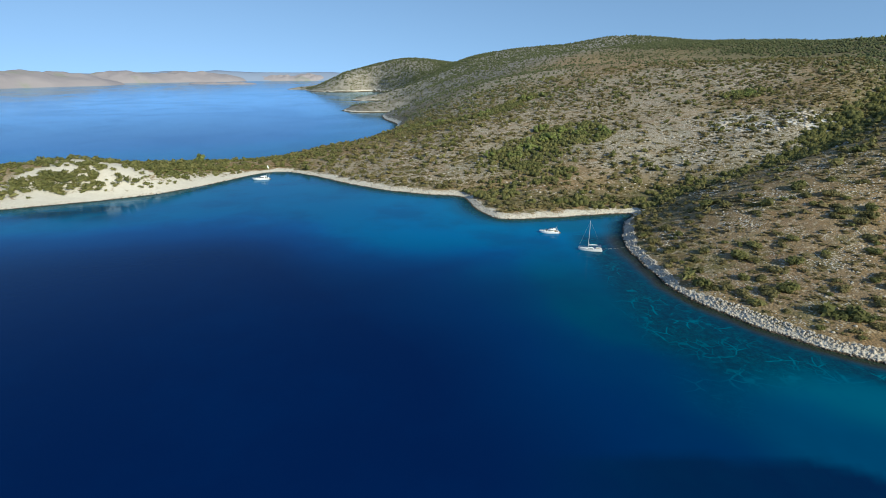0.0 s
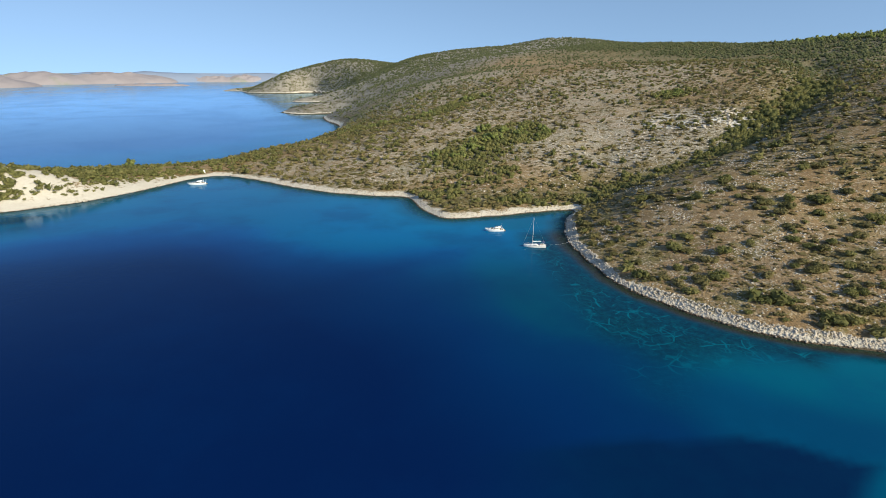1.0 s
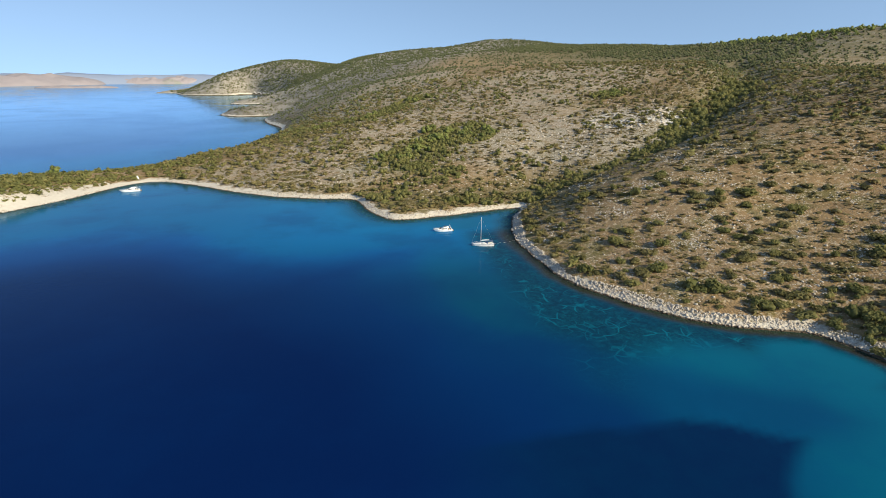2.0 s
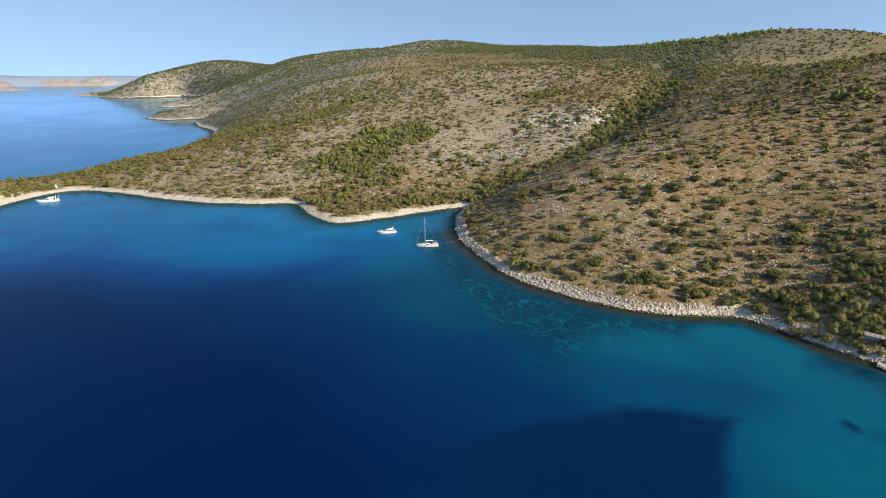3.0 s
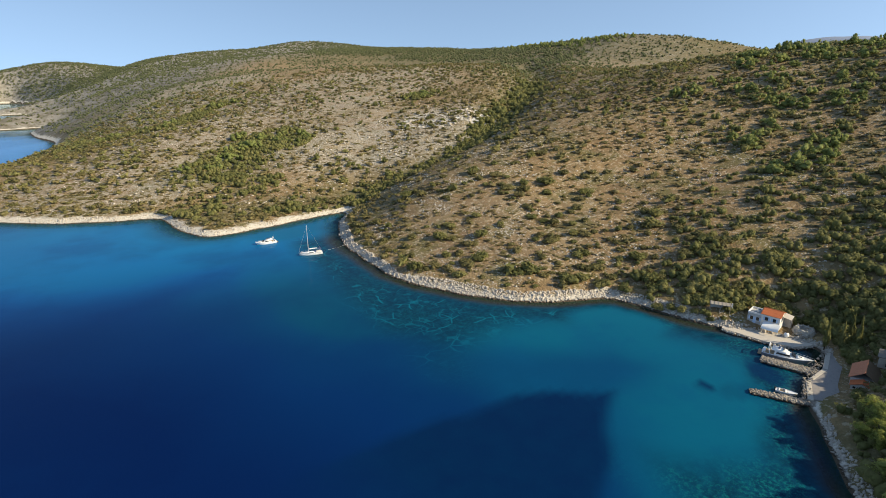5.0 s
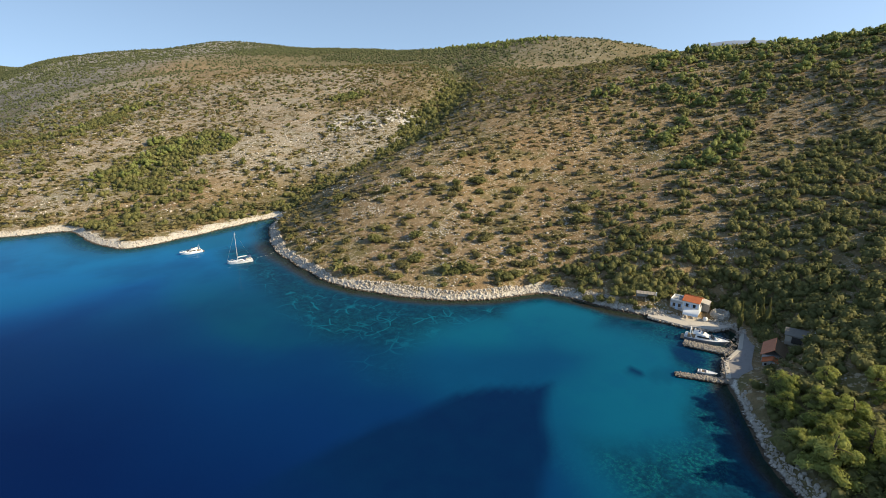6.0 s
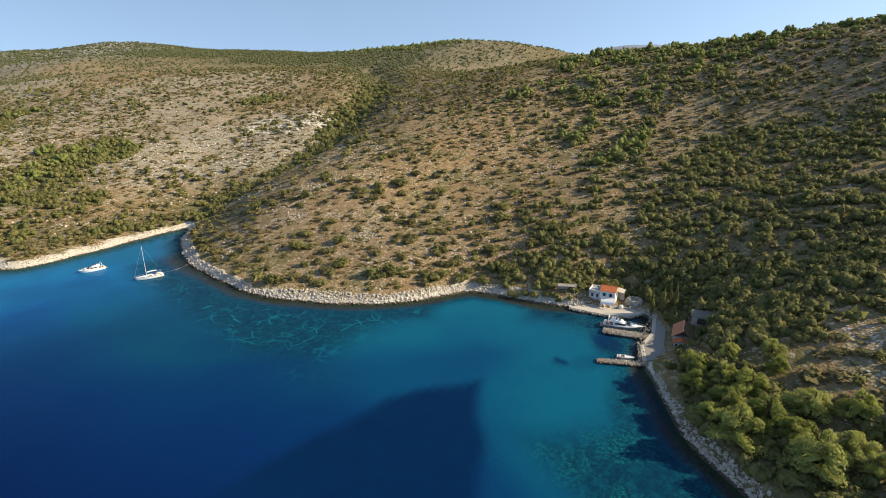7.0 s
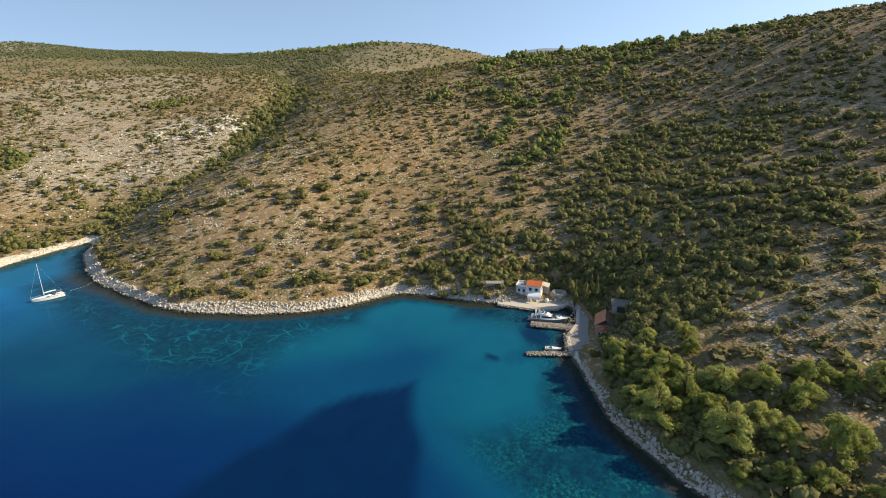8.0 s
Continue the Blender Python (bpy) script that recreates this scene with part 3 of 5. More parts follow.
def scattered(name, templates, x, y, z, size, tall, material, label, category, tilt=0.0):
    """Very many pieces, joined into one mesh: each a template at its own place, size and turn."""
    kind = RNG.integers(0, len(templates), len(x))
    turn = RNG.uniform(0, 2 * np.pi, len(x))
    tint = RNG.uniform(0, 1, len(x))
    cos, faces, tints, start = [], [], [], 0
    for k, (co, fa) in enumerate(templates):
        i = np.where(kind == k)[0]
        if not len(i):
            continue
        c, s = np.cos(turn[i])[:, None], np.sin(turn[i])[:, None]
        px, py, pz = co[None, :, 0] * size[i][:, None], co[None, :, 1] * size[i][:, None], co[None, :, 2] * (size[i] * tall[i])[:, None]
        if tilt:
            lean = RNG.uniform(-tilt, tilt, (len(i), 1))
            px, pz = px * np.cos(lean) - pz * np.sin(lean), px * np.sin(lean) + pz * np.cos(lean)
        cos.append(np.stack([x[i][:, None] + px * c - py * s, y[i][:, None] + px * s + py * c, z[i][:, None] + pz], -1).reshape(-1, 3))
        faces.append((fa[None] + (start + np.arange(len(i)) * len(co))[:, None, None]).reshape(-1, 3))
        tints.append(np.repeat(tint[i], len(co)))
        start += len(i) * len(co)
    me = mesh_of(name, (np.vstack(cos), np.vstack(faces)), material, np.concatenate(tints))
    return tagged(new(name, me), label, category, kind="stuff")


BELT = spline([(-66, 652), (-30, 617), (-6, 601), (24, 591), (45, 585), (66, 604), (86, 640), (107, 655)], 3)


def dense_part(x, y):
    """How thickly taller maquis grows, 0 to 1."""
    n = wave_noise(x, y, 30, 21, 3)
    g = line_distance(GULLY, x, y)
    field = np.maximum.reduce([
        oval(x, y, 262, 52, 92, 50, 12), 0.7 * oval(x, y, 335, 15, 110, 50, 8), 0.5 * oval(x, y, 250, -14, 50, 18), 0.75 * oval(x, y, 190, 100, 30, 20, 60), 0.5 * oval(x, y, 170, 112, 13, 26, 15), 0.7 * oval(x, y, 122, 20, 34, 13, 52), oval(x, y, 173, 97, 8, 7), oval(x, y, 168, 102, 6, 8), oval(x, y, 172, 57, 6, 4, 15), oval(x, y, 192, 72, 16, 18), 0.9 * oval(x, y, 170, 34, 20, 17, 40),
        smooth(1.2, 0.5, g / (17 + 0.05 * np.maximum(y - 300, 0))) * smooth(297, 312, y),
        oval(x, y, 102, 462, 46, 21, 35), 0.55 * oval(x, y, 70, 430, 60, 26, 38), 0.8 * oval(x, y, 55, 368, 45, 16, 25), 0.9 * oval(x, y, 82, 324, 30, 9, 8), 0.9 * oval(x, y, 38, 342, 17, 13, 60), oval(x, y, 60, 395, 18, 12), oval(x, y, 118, 452, 26, 14, 15), oval(x, y, 297, 540, 26, 15, 10),
        smooth(1.3, 0.6, line_distance(BELT, x, y) / 16), 0.55 * oval(x, y, 350, 185, 60, 42, 30), 0.5 * oval(x, y, 245, 130, 60, 30, 20),
        0.8 * oval(x, y, 560, 170, 110, 140, 15), 0.5 * oval(x, y, 440, 110, 80, 90), oval(x, y, 560, 640, 90, 60, 40),
        oval(x, y, 610, 1230, 270, 120, -25), oval(x, y, 690, 1000, 170, 150, -30), oval(x, y, 655, 750, 100, 70, 30), oval(x, y, 800, 900, 210, 100, -40), oval(x, y, 500, 1440, 260, 130, -15), 0.8 * oval(x, y, 640, 740, 110, 80, 40), 0.7 * oval(x, y, 180, 1000, 110, 60, 30)])
    return np.clip(field * (0.9 + 0.6 * n), 0, 1)


def plants(n, x0, x1, y0, y1, keep):
    x, y = RNG.uniform(x0, x1, n), RNG.uniform(y0, y1, n)
    seen = (x > -0.85 * y - 90) & (x > 60 - 4 * (y + 130))
    x, y = x[seen], y[seen]
    z, d = height(x, y)
    rare = RNG.uniform(0, 1, len(x)) < keep(x, y, d)
    return x[rare], y[rare], z[rare], d[rare]


def clear_of_quay(x, y):
    return (np.abs(x - 156) > 15) | (np.abs(y - 57.5 - 0.36 * (x - 156)) > 8.5)


def off_yard(x, y):
    return clear_of_quay(x, y) & (((x - 175.5) / 9) ** 2 + ((y - 80) / 11) ** 2 > 1) & (((x - 167.2) / 4.5) ** 2 + ((y - 95) / 4.5) ** 2 > 1) & (((x - 178.5) / 5.5) ** 2 + ((y - 73.2) / 5) ** 2 > 1) & (((x - 163.5) / 8.5) ** 2 + ((y - 50) / 5) ** 2 > 1) & (((x - 172.5) / 5) ** 2 + ((y - 47.6) / 5.5) ** 2 > 1)


# low heath cushions on the near slopes
tufts = [tuft(8) for _ in range(8)]
x, y, z, d = plants(66000, -170, 500, -60, 740, lambda x, y, d: (d > 7) * off_yard(x, y) * (0.44 + 0.38 * wave_noise(x, y, 18, 31, 3)) * (1 - 0.8 * dense_part(x, y)))
r = 0.6 + 1.3 * RNG.uniform(0, 1, len(x)) ** 1.8
scattered("heath", tufts, x, y, z, r, np.full(len(x), 0.42), CUSHION, "low olive-brown heath cushions on dry slopes", "heath")

x, y, z, d = plants(34000, -60, 440, 70, 640, lambda x, y, d: (d > 8) * off_yard(x, y) * np.clip(0.28 + 0.6 * wave_noise(x, y, 40, 33, 3), 0, 1) * (1 - 0.8 * dense_part(x, y)))
scattered("heath", [tuft(9) for _ in range(5)], x, y, z, 0.8 + 1.5 * RNG.uniform(0, 1, len(x)) ** 1.6, np.full(len(x), 0.36), CUSHION, "broad low olive cushions of dry heath", "heath")

# single shrubs on the slopes and the spit
shrubs = [clump(2, 17, 0.5, 0.4, 0.35, 0.6, (0.45, 0.6)) for _ in range(9)]
x, y, z, d = plants(56000, -170, 560, -110, 760, lambda x, y, d: (d > 7) * off_yard(x, y) * np.clip(0.26 + 0.42 * wave_noise(x, y, 34, 41, 3) + 1.1 * smooth(26, 10, d) * (x < 125) * (y > 290) + 0.4 * smooth(30, 10, d) + 0.06 * smooth(320, 350, y) * (x < 140) + 0.12 * smooth(30, -10, x) + 0.14 * smooth(200, 330, x) + 0.2 * oval(x, y, 215, -8, 60, 22) + 0.8 * oval(x, y, 188, -8, 78, 26) * smooth(0.35, -0.1, wave_noise(x, y, 14, 47, 2)), 0.02, 1))
r = 0.8 + 2.9 * RNG.uniform(0, 1, len(x)) ** 2.1
own = (x > 95) & (x < 216) & (y > 84) & (y < 262) & (r > 1.1)
own &= np.cumsum(own) <= 240
small = ~own & (r < 1.25)
dark = ~own & ~small & (RNG.uniform(0, 1, len(x)) < 0.16 + 0.5 * wave_noise(x, y, 50, 44, 2))
pale = ~own & ~dark & ~small
scattered("slope_shrubs", shrubs, x[pale], y[pale], z[pale], r[pale], RNG.uniform(0.4, 0.75, pale.sum()), SCRUB, "scattered olive-brown shrubs on dry slopes", "shrubs")
scattered("low_shrubs", [clump(1, 9, 0.5, 0.1, 0.35, 0.5, (0.55, 0.75), solid=OCTA) for _ in range(8)], x[small], y[small], z[small], r[small], RNG.uniform(0.5, 0.9, small.sum()), SCRUB, "small low olive shrubs on dry slopes", "shrubs")
scattered("juniper_shrubs", shrubs, x[dark], y[dark], z[dark], r[dark], RNG.uniform(0.7, 1.0, dark.sum()), MACCHIA, "scattered dark green junipers on dry slopes", "shrubs")
shrub_meshes = [mesh_of("shrub", clump(7, 260, 0.19), MACCHIA) for _ in range(6)]
olive_meshes = [mesh_of("shrub", clump(6, 240, 0.20, 0.62, 0.25, 0.6), OLIVE) for _ in range(6)]
for k in np.where(own)[0]:
    green = RNG.uniform() < 0.27
    m = (shrub_meshes if green else olive_meshes)[RNG.integers(0, 6)]
    ob = tagged(new("shrub", m), "rounded dark green juniper shrub on dry grass" if green else "low spreading olive-brown shrub on dry grass", "shrub", "shrubs on the slope")
    ob.matrix_world = pose(x[k], y[k], z[k] - 0.1, 0, 0, RNG.uniform(0, 360)) @ Matrix.Diagonal((r[k] * RNG.uniform(0.9, 1.2), r[k], r[k] * (RNG.uniform(0.85, 1.2) if green else RNG.uniform(0.6, 0.9)), 1))

for px, py, size in [(192.5, 214, 4.2), (111, 172, 2.4), (134, 156, 3.9), (130.5, 158, 2.6), (144, 143, 3.6), (148.5, 141, 2.8), (199.5, 150.5, 4.0), (174.5, 136.8, 3.5),
                     (164, 119.6, 2.8), (131, 212, 2.6), (165, 192.5, 2.3), (205, 195.5, 2.6), (168, 186, 2.0), (187, 206, 2.2), (152.5, 133, 3.0), (157, 127, 2.6)]:
    ob = tagged(new("shrub", shrub_meshes[RNG.integers(0, 6)]), "large rounded green lentisk shrub on the slope", "shrub", "shrubs on the slope")
    ob.matrix_world = pose(px, py, height([px], [py])[0][0] - 0.15, 0, 0, RNG.uniform(0, 360)) @ Matrix.Diagonal((1.35 * size, 1.25 * size, size * RNG.uniform(0.85, 1.05), 1))

# thick bushes round the houses and along the road
for px, py, size in [(151.5, 47.0, 1.9), (148.3, 45.0, 2.2), (153.8, 47.6, 1.5), (145.5, 42.5, 2.3), (170.8, 56.2, 1.5), (174.6, 57.4, 1.9), (164.8, 98.0, 2.0), (163.9, 95.2, 1.4),
                     (166.4, 92.6, 1.3), (181.6, 83.2, 2.4), (181.2, 88.0, 2.6), (178.8, 92.0, 2.5), (174.3, 92.4, 2.2), (184.0, 78.6, 2.5), (184.8, 73.2, 2.6), (183.2, 68.6, 2.4),
                     (180.6, 66.4, 2.0), (170.6, 94.2, 1.8), (172.5, 100.5, 2.4), (168.0, 101.5, 2.2), (163.0, 100.5, 1.8), (161.2, 104.5, 2.0), (157.6, 112.0, 2.2), (159.8, 108.6, 2.0)]:
    ob = tagged(new("shrub", shrub_meshes[RNG.integers(0, 6)]), "dense green garden bush beside the houses", "shrub", "bushes by the houses")
    ob.matrix_world = pose(px, py, height([px], [py])[0][0] - 0.15, 0, 0, RNG.uniform(0, 360)) @ Matrix.Diagonal((1.15 * size, 1.1 * size, 1.1 * size, 1))

x, y, z, d = plants(5200, -460, -95, 290, 520, lambda x, y, d: (d > 6.5) * np.clip(0.5 + 1.0 * wave_noise(x, y, 22, 43, 2), 0, 1) * np.maximum(smooth(10, 17, d), oval(x, y, -258, 349, 26, 8, 12)) * (1 - 0.85 * oval(x, y, -257, 362, 8, 5, 0)) * (1 - 0.85 * oval(x, y, -231, 361, 6, 7, 0)))
x2, y2, z2, d2 = plants(900, -310, -220, 335, 380, lambda x, y, d: (d > 8) * oval(x, y, -258, 350, 28, 9, 12))
x3, y3, z3, d3 = plants(1500, -250, -150, 352, 450, lambda x, y, d: (d > 9) * 0.55 * smooth(9, 14, d) * np.clip(0.7 + wave_noise(x, y, 12, 45, 2), 0, 1) * (1 - 0.9 * oval(x, y, -231, 361, 6, 7, 0)))
x, y, z = np.concatenate([x, x2, x3]), np.concatenate([y, y2, y3]), np.concatenate([z, z2, z3])
scattered("spit_shrubs", shrubs, x, y, z, RNG.uniform(1.2, 3.6, len(x)), RNG.uniform(0.5, 0.85, len(x)), MACCHIA, "dense green shrubs along the rocky spit", "shrubs")

# thick maquis: the ravine, the clumps, the slope over the quay
thick = [clump(3, 54, 0.18, ball=(0.4, 0.58), core=0.93) for _ in range(7)]
x, y, z, d = plants(25000, -60, 460, -60, 640, lambda x, y, d: (d > 5) * off_yard(x, y) * 0.7 * dense_part(x, y) ** 1.3)
x2, y2, z2, d2 = plants(12000, 140, 350, -10, 150, lambda x, y, d: (d > 3.5) * off_yard(x, y) * (0.16 + 0.5 * smooth(215, 195, x)) * dense_part(x, y) ** 1.3)
x4, y4, z4, d4 = plants(3500, 95, 180, -10, 60, lambda x, y, d: (d > 4.0) * off_yard(x, y) * 0.3 * dense_part(x, y))
x3, y3, z3, d3 = plants(12000, -40, 300, 308, 720, lambda x, y, d: (d > 4.5) * 0.75 * dense_part(x, y) ** 1.1)
x5, y5, z5, d5 = plants(1500, 30, 160, 400, 500, lambda x, y, d: 0.8 * dense_part(x, y))
x, y, z = np.concatenate([x, x2, x3, x4, x5]), np.concatenate([y, y2, y3, y4, y5]), np.concatenate([z, z2, z3, z4, z5])
scattered("maquis", thick, x, y, z - 0.2, (1.2 + 2.5 * RNG.uniform(0, 1, len(x)) ** 1.8) * (1 + 0.6 * smooth(24, 12, line_distance(GULLY, x, y)) * smooth(370, 430, y)), RNG.uniform(0.85, 1.3, len(x)), MACCHIA, "thick dark evergreen maquis on the slope", "maquis")

# far slopes and the plateau
faint = [clump(1, 5, 0.5, 0.2, 0.35, 0.5, (0.65, 0.8), 0.95, solid=OCTA) for _ in range(6)]
x, y, z, d = plants(44000, -330, 1150, 560, 2450, lambda x, y, d: (d > 12) * np.clip(0.28 + 0.42 * np.maximum(smooth(1100, 1450, y), smooth(780, 1000, y - 1.2 * np.maximum(x, 0))) + 0.3 * wave_noise(x, y, 120, 51, 3) + 0.5 * oval(x, y, 680, 680, 280, 170, 35) + 0.75 * dense_part(x, y) + 0.5 * oval(x, y, 20, 960, 150, 330) + 0.35 * oval(x, y, 450, 1150, 140, 140), 0.05, 1))
x2, y2, z2, d2 = plants(9000, 460, 1250, -120, 640, lambda x, y, d: np.clip(0.5 + 0.3 * wave_noise(x, y, 60, 52, 3) + 0.7 * dense_part(x, y), 0.06, 1))
far = len(x) + len(x2)
x6, y6, z6, d6 = plants(21000, -640, 160, 1700, 2480, lambda x, y, d: (d > 5) * np.clip(0.55 + 0.6 * wave_noise(x, y, 90, 53, 3), 0, 1))
x5, y5, z5, d5 = plants(10000, 400, 950, 640, 1420, lambda x, y, d: 0.85 * dense_part(x, y))
x, y, z = np.concatenate([x, x2, x5, x6]), np.concatenate([y, y2, y5, y6]), np.concatenate([z, z2, z5, z6])
scattered("far_maquis", faint, x, y, z - 0.2, RNG.uniform(1.3, 3.2, len(x)) * np.where(np.arange(len(x)) < far, 1 + 0.5 * smooth(1000, 1700, y), 1.5), RNG.uniform(0.7, 1.05, len(x)), FAR_LEAVES, "dark evergreen bushes dotting the far hills", "maquis")


def part(name, template, material, parent, label=""):
    me = template if isinstance(template, bpy.types.Mesh) else mesh_of(name, template, material)
    ob = new(name, me)
    ob.parent = parent
    return tagged(ob, label)


def stem(points, radii, sides=7):
    """A bent, tapered stem through the points."""
    co, faces = [], []
    for k, (p, r) in enumerate(zip(points, radii)):
        for s in range(sides):
            a = 2 * math.pi * s / sides
            co.append((p[0] + r * math.cos(a), p[1] + r * math.sin(a), p[2]))
            if k:
                b, t = (k - 1) * sides, k * sides
                faces += [(b + s, b + (s + 1) % sides, t + (s + 1) % sides), (b + s, t + (s + 1) % sides, t + s)]
    return np.array(co), np.array(faces)


def pine_tree(lumps=44, leaves=6400, leaf=0.052, needles=PINE, label="bushy bright green Aleppo pine near the shore", group="pines by the shore", ball=(0.15, 0.30), core=0.68):
    """A young Aleppo pine, one metre of crown radius; scaled where it stands."""
    top = RNG.uniform(1.5, 1.9)
    bend = RNG.uniform(-0.15, 0.15, 2)
    trunk = stem([(0, 0, -0.15), (bend[0] * 0.3, bend[1] * 0.3, 0.4), (bend[0], bend[1], 1.0), (0, 0, top * 0.85)], (0.09, 0.075, 0.055, 0.02))
    limbs = []
    for k in range(5):
        a, h = RNG.uniform(0, 6.28), RNG.uniform(0.45, 1.1)
        limbs.append(stem([(0, 0, h), (0.35 * math.cos(a), 0.35 * math.sin(a), h + 0.18), (0.75 * math.cos(a), 0.75 * math.sin(a), h + 0.3)], (0.04, 0.028, 0.012), 5))
    crown, faces = clump(lumps, leaves, leaf, 0.86, 0.2, 1.6, ball, core, 0.9)
    lobes = 1 + 0.16 * np.sin(3 * np.arctan2(crown[:, 1:2], crown[:, :1]) + RNG.uniform(0, 6)) + 0.12 * np.sin(5 * np.arctan2(crown[:, 1:2], crown[:, :1]) + RNG.uniform(0, 6))
    crown[:, :2] *= lobes * (1.08 - 0.30 * np.clip(crown[:, 2:] - 0.5, 0, 1.3))
    base = new("pine_tree")
    part("trunk", joined(trunk, *limbs), BARK, base)
    part("crown", (crown, faces), needles, base)
    return tagged(base, label, "tree", group)


pines = [pine_tree() for _ in range(6)]
ridge_look = dict(lumps=9, leaves=440, leaf=0.105, needles=RIDGE_PINE, ball=(0.32, 0.5), core=0.94)
ridge_pines = [pine_tree(label="rounded green pine standing on the dry hillside", group="pines on the hills", **ridge_look) for _ in range(4)]
# the shore pines, each where it grows: place and crown radius
spots = [(118, 22.5, 5.6), (125, 18.5, 4.4), (134, 24.5, 4.8), (128, 27, 4.2), (140, 38.5, 3.8), (133, 36.5, 3.4), (137.5, 31, 3.6),
         (117, 7, 5.4), (131.5, 11.5, 4.6), (123, 12.5, 3.6), (122, 2.5, 3.8), (120.5, -2.5, 3.4), (133.5, 3.5, 4.0), (138.5, -6, 4.0), (131.5, -4.5, 3.8),
         (121.5, -12.5, 4.8), (142.5, -18.5, 4.2), (140.5, -13, 3.0), (107.5, 3.6, 2.6), (110.5, -4, 3.0), (112, -9.5, 3.2), (122.5, 29.5, 3.0), (146, 33, 3.2),
         (104, -14, 3.6), (112, -20, 4.0), (128, -24, 4.2), (150, 24, 3.0), (143, 21, 2.6)]
ridge = [(*RNG.uniform((425, 110), (540, 290)), RNG.uniform(2.6, 4.6)) for _ in range(98)]
ridge += [(*RNG.uniform((480, 20), (545, 120)), RNG.uniform(2.4, 4.0)) for _ in range(24)]
ridge += [(*RNG.uniform((355, 150), (430, 270)), RNG.uniform(2.0, 3.6)) for _ in range(34)]
ridge += [(px + RNG.normal(0, 7), py + RNG.normal(0, 6), RNG.uniform(2.2, 4.2)) for px, py in [(303, 172), (331, 174), (316, 140), (290, 136), (283, 141), (362, 190), (384, 164), (336, 256), (386, 214)] for _ in range(5)]
for px, py, n, spread in ((52, 422, 5, 7), (70, 440, 7, 8), (90, 456, 9, 8), (112, 462, 9, 8), (130, 453, 6, 7), (88, 488, 5, 7), (297, 540, 11, 9), (95, 645, 6, 8), (0, 603, 4, 9), (40, 588, 4, 8)):
    ridge += [(px + RNG.normal(0, spread), py + RNG.normal(0, spread * 0.7), RNG.uniform(2.2, 3.8)) for _ in range(n)]
px, py = RNG.uniform(735, 835, 130), RNG.uniform(690, 1020, 130)
scattered("far_pines", [clump(5, 90, 0.16, 0.6, 0.4, 1.3, (0.35, 0.5), 0.93) for _ in range(5)], px, py, height(px, py)[0], RNG.uniform(3.2, 5.6, 130), RNG.uniform(0.8, 1.1, 130), RIDGE_PINE, "pine wood along the far plateau", "pines")
lone = [(-206.6, 453.5, 4.6)]
for kinds, places in ((pines, spots), (ridge_pines, ridge), ([pine_tree(label="tall lone pine rising above the spit's scrub", group="", **ridge_look)], lone)):
    for k, (px, py, size) in enumerate(places):
        pz = height([px], [py])[0][0]
        m = pose(px, py, pz - 0.1, 0, 0, RNG.uniform(0, 360)) @ Matrix.Diagonal((size, size, size * RNG.uniform(0.8, 1.15), 1))
        if k < len(kinds):
            kinds[k].matrix_basis = m
        else:
            copy_thing(kinds[k % len(kinds)], pose(0, 0, 0)).matrix_basis = m


def cypress():
    base = new("cypress")
    part("trunk", stem([(0, 0, -0.2), (0, 0, 0.8), (0, 0, 4)], (0.16, 0.13, 0.04)), BARK, base)
    crown, faces = clump(9, 420, 0.22, 0.18, 0.3, 0.9, (0.2, 0.42), 0.85)
    t = np.clip(crown[:, 2:] / 1.2, 0, 1)
    crown = np.hstack([crown[:, :2] * (1.25 - 0.95 * t) * 1.2, crown[:, 2:] * 5.5 + 0.3])
    part("crown", (crown, faces), MACCHIA, base)
    return tagged(base, "slender dark green cypress beside the quay road", "tree", "cypresses by the road")


first = cypress()
for k, (px, py) in enumerate([(176.5, 62.0), (178.0, 58.5), (175.5, 65.5), (180.5, 61.5)]):
    m = pose(px, py, height([px], [py])[0][0], 0, 0, 70 * k) @ Matrix.Diagonal((1.15, 1.15, 1.35 + 0.15 * (k % 3), 1))
    if k:
        copy_thing(first, pose(0, 0, 0)).matrix_basis = m
    else:
        first.matrix_basis = m

# stones of the hillsides
stones = [boulder() for _ in range(3)] + [shard() for _ in range(5)]
shards = [shard() for _ in range(10)]
x, y, z, d = plants(44000, -120, 470, -60, 720, lambda x, y, d: (d > 6) * off_yard(x, y) * np.clip(
    0.10 + 0.5 * np.clip(wave_noise(x, y, 26, 61, 3), 0, 1) + 0.9 * np.maximum.reduce([oval(x, y, 272, 438, 55, 27, -12), 0.7 * oval(x, y, 208, 420, 90, 50, 5), 0.35 * oval(x, y, 145, 195, 40, 45), 0.9 * oval(x, y, 159, 0, 20, 12, -10), 0.7 * oval(x, y, 180, -10, 45, 14)]) * np.clip(0.3 + wave_noise(x, y, 14, 62, 3), 0, 1), 0, 1) * (1 - 0.7 * dense_part(x, y)))
x2, y2, z2, d2 = plants(60000, 84, 300, 84, 330, lambda x, y, d: (d > 8) * off_yard(x, y) * smooth(0.0, 0.6, wave_noise(x, y, 24, 66, 4)) * (1 - 0.45 * smooth(190, 250, x)) * 0.42)
scattered("hill_stones", shards, x2, y2, z2, 0.2 + 0.6 * RNG.uniform(0, 1, len(x2)) ** 2.4, RNG.uniform(0.35, 0.75, len(x2)), GREYSTONE, "pale angular limestone blocks lying in bands on the slope", "stones", 0.5)
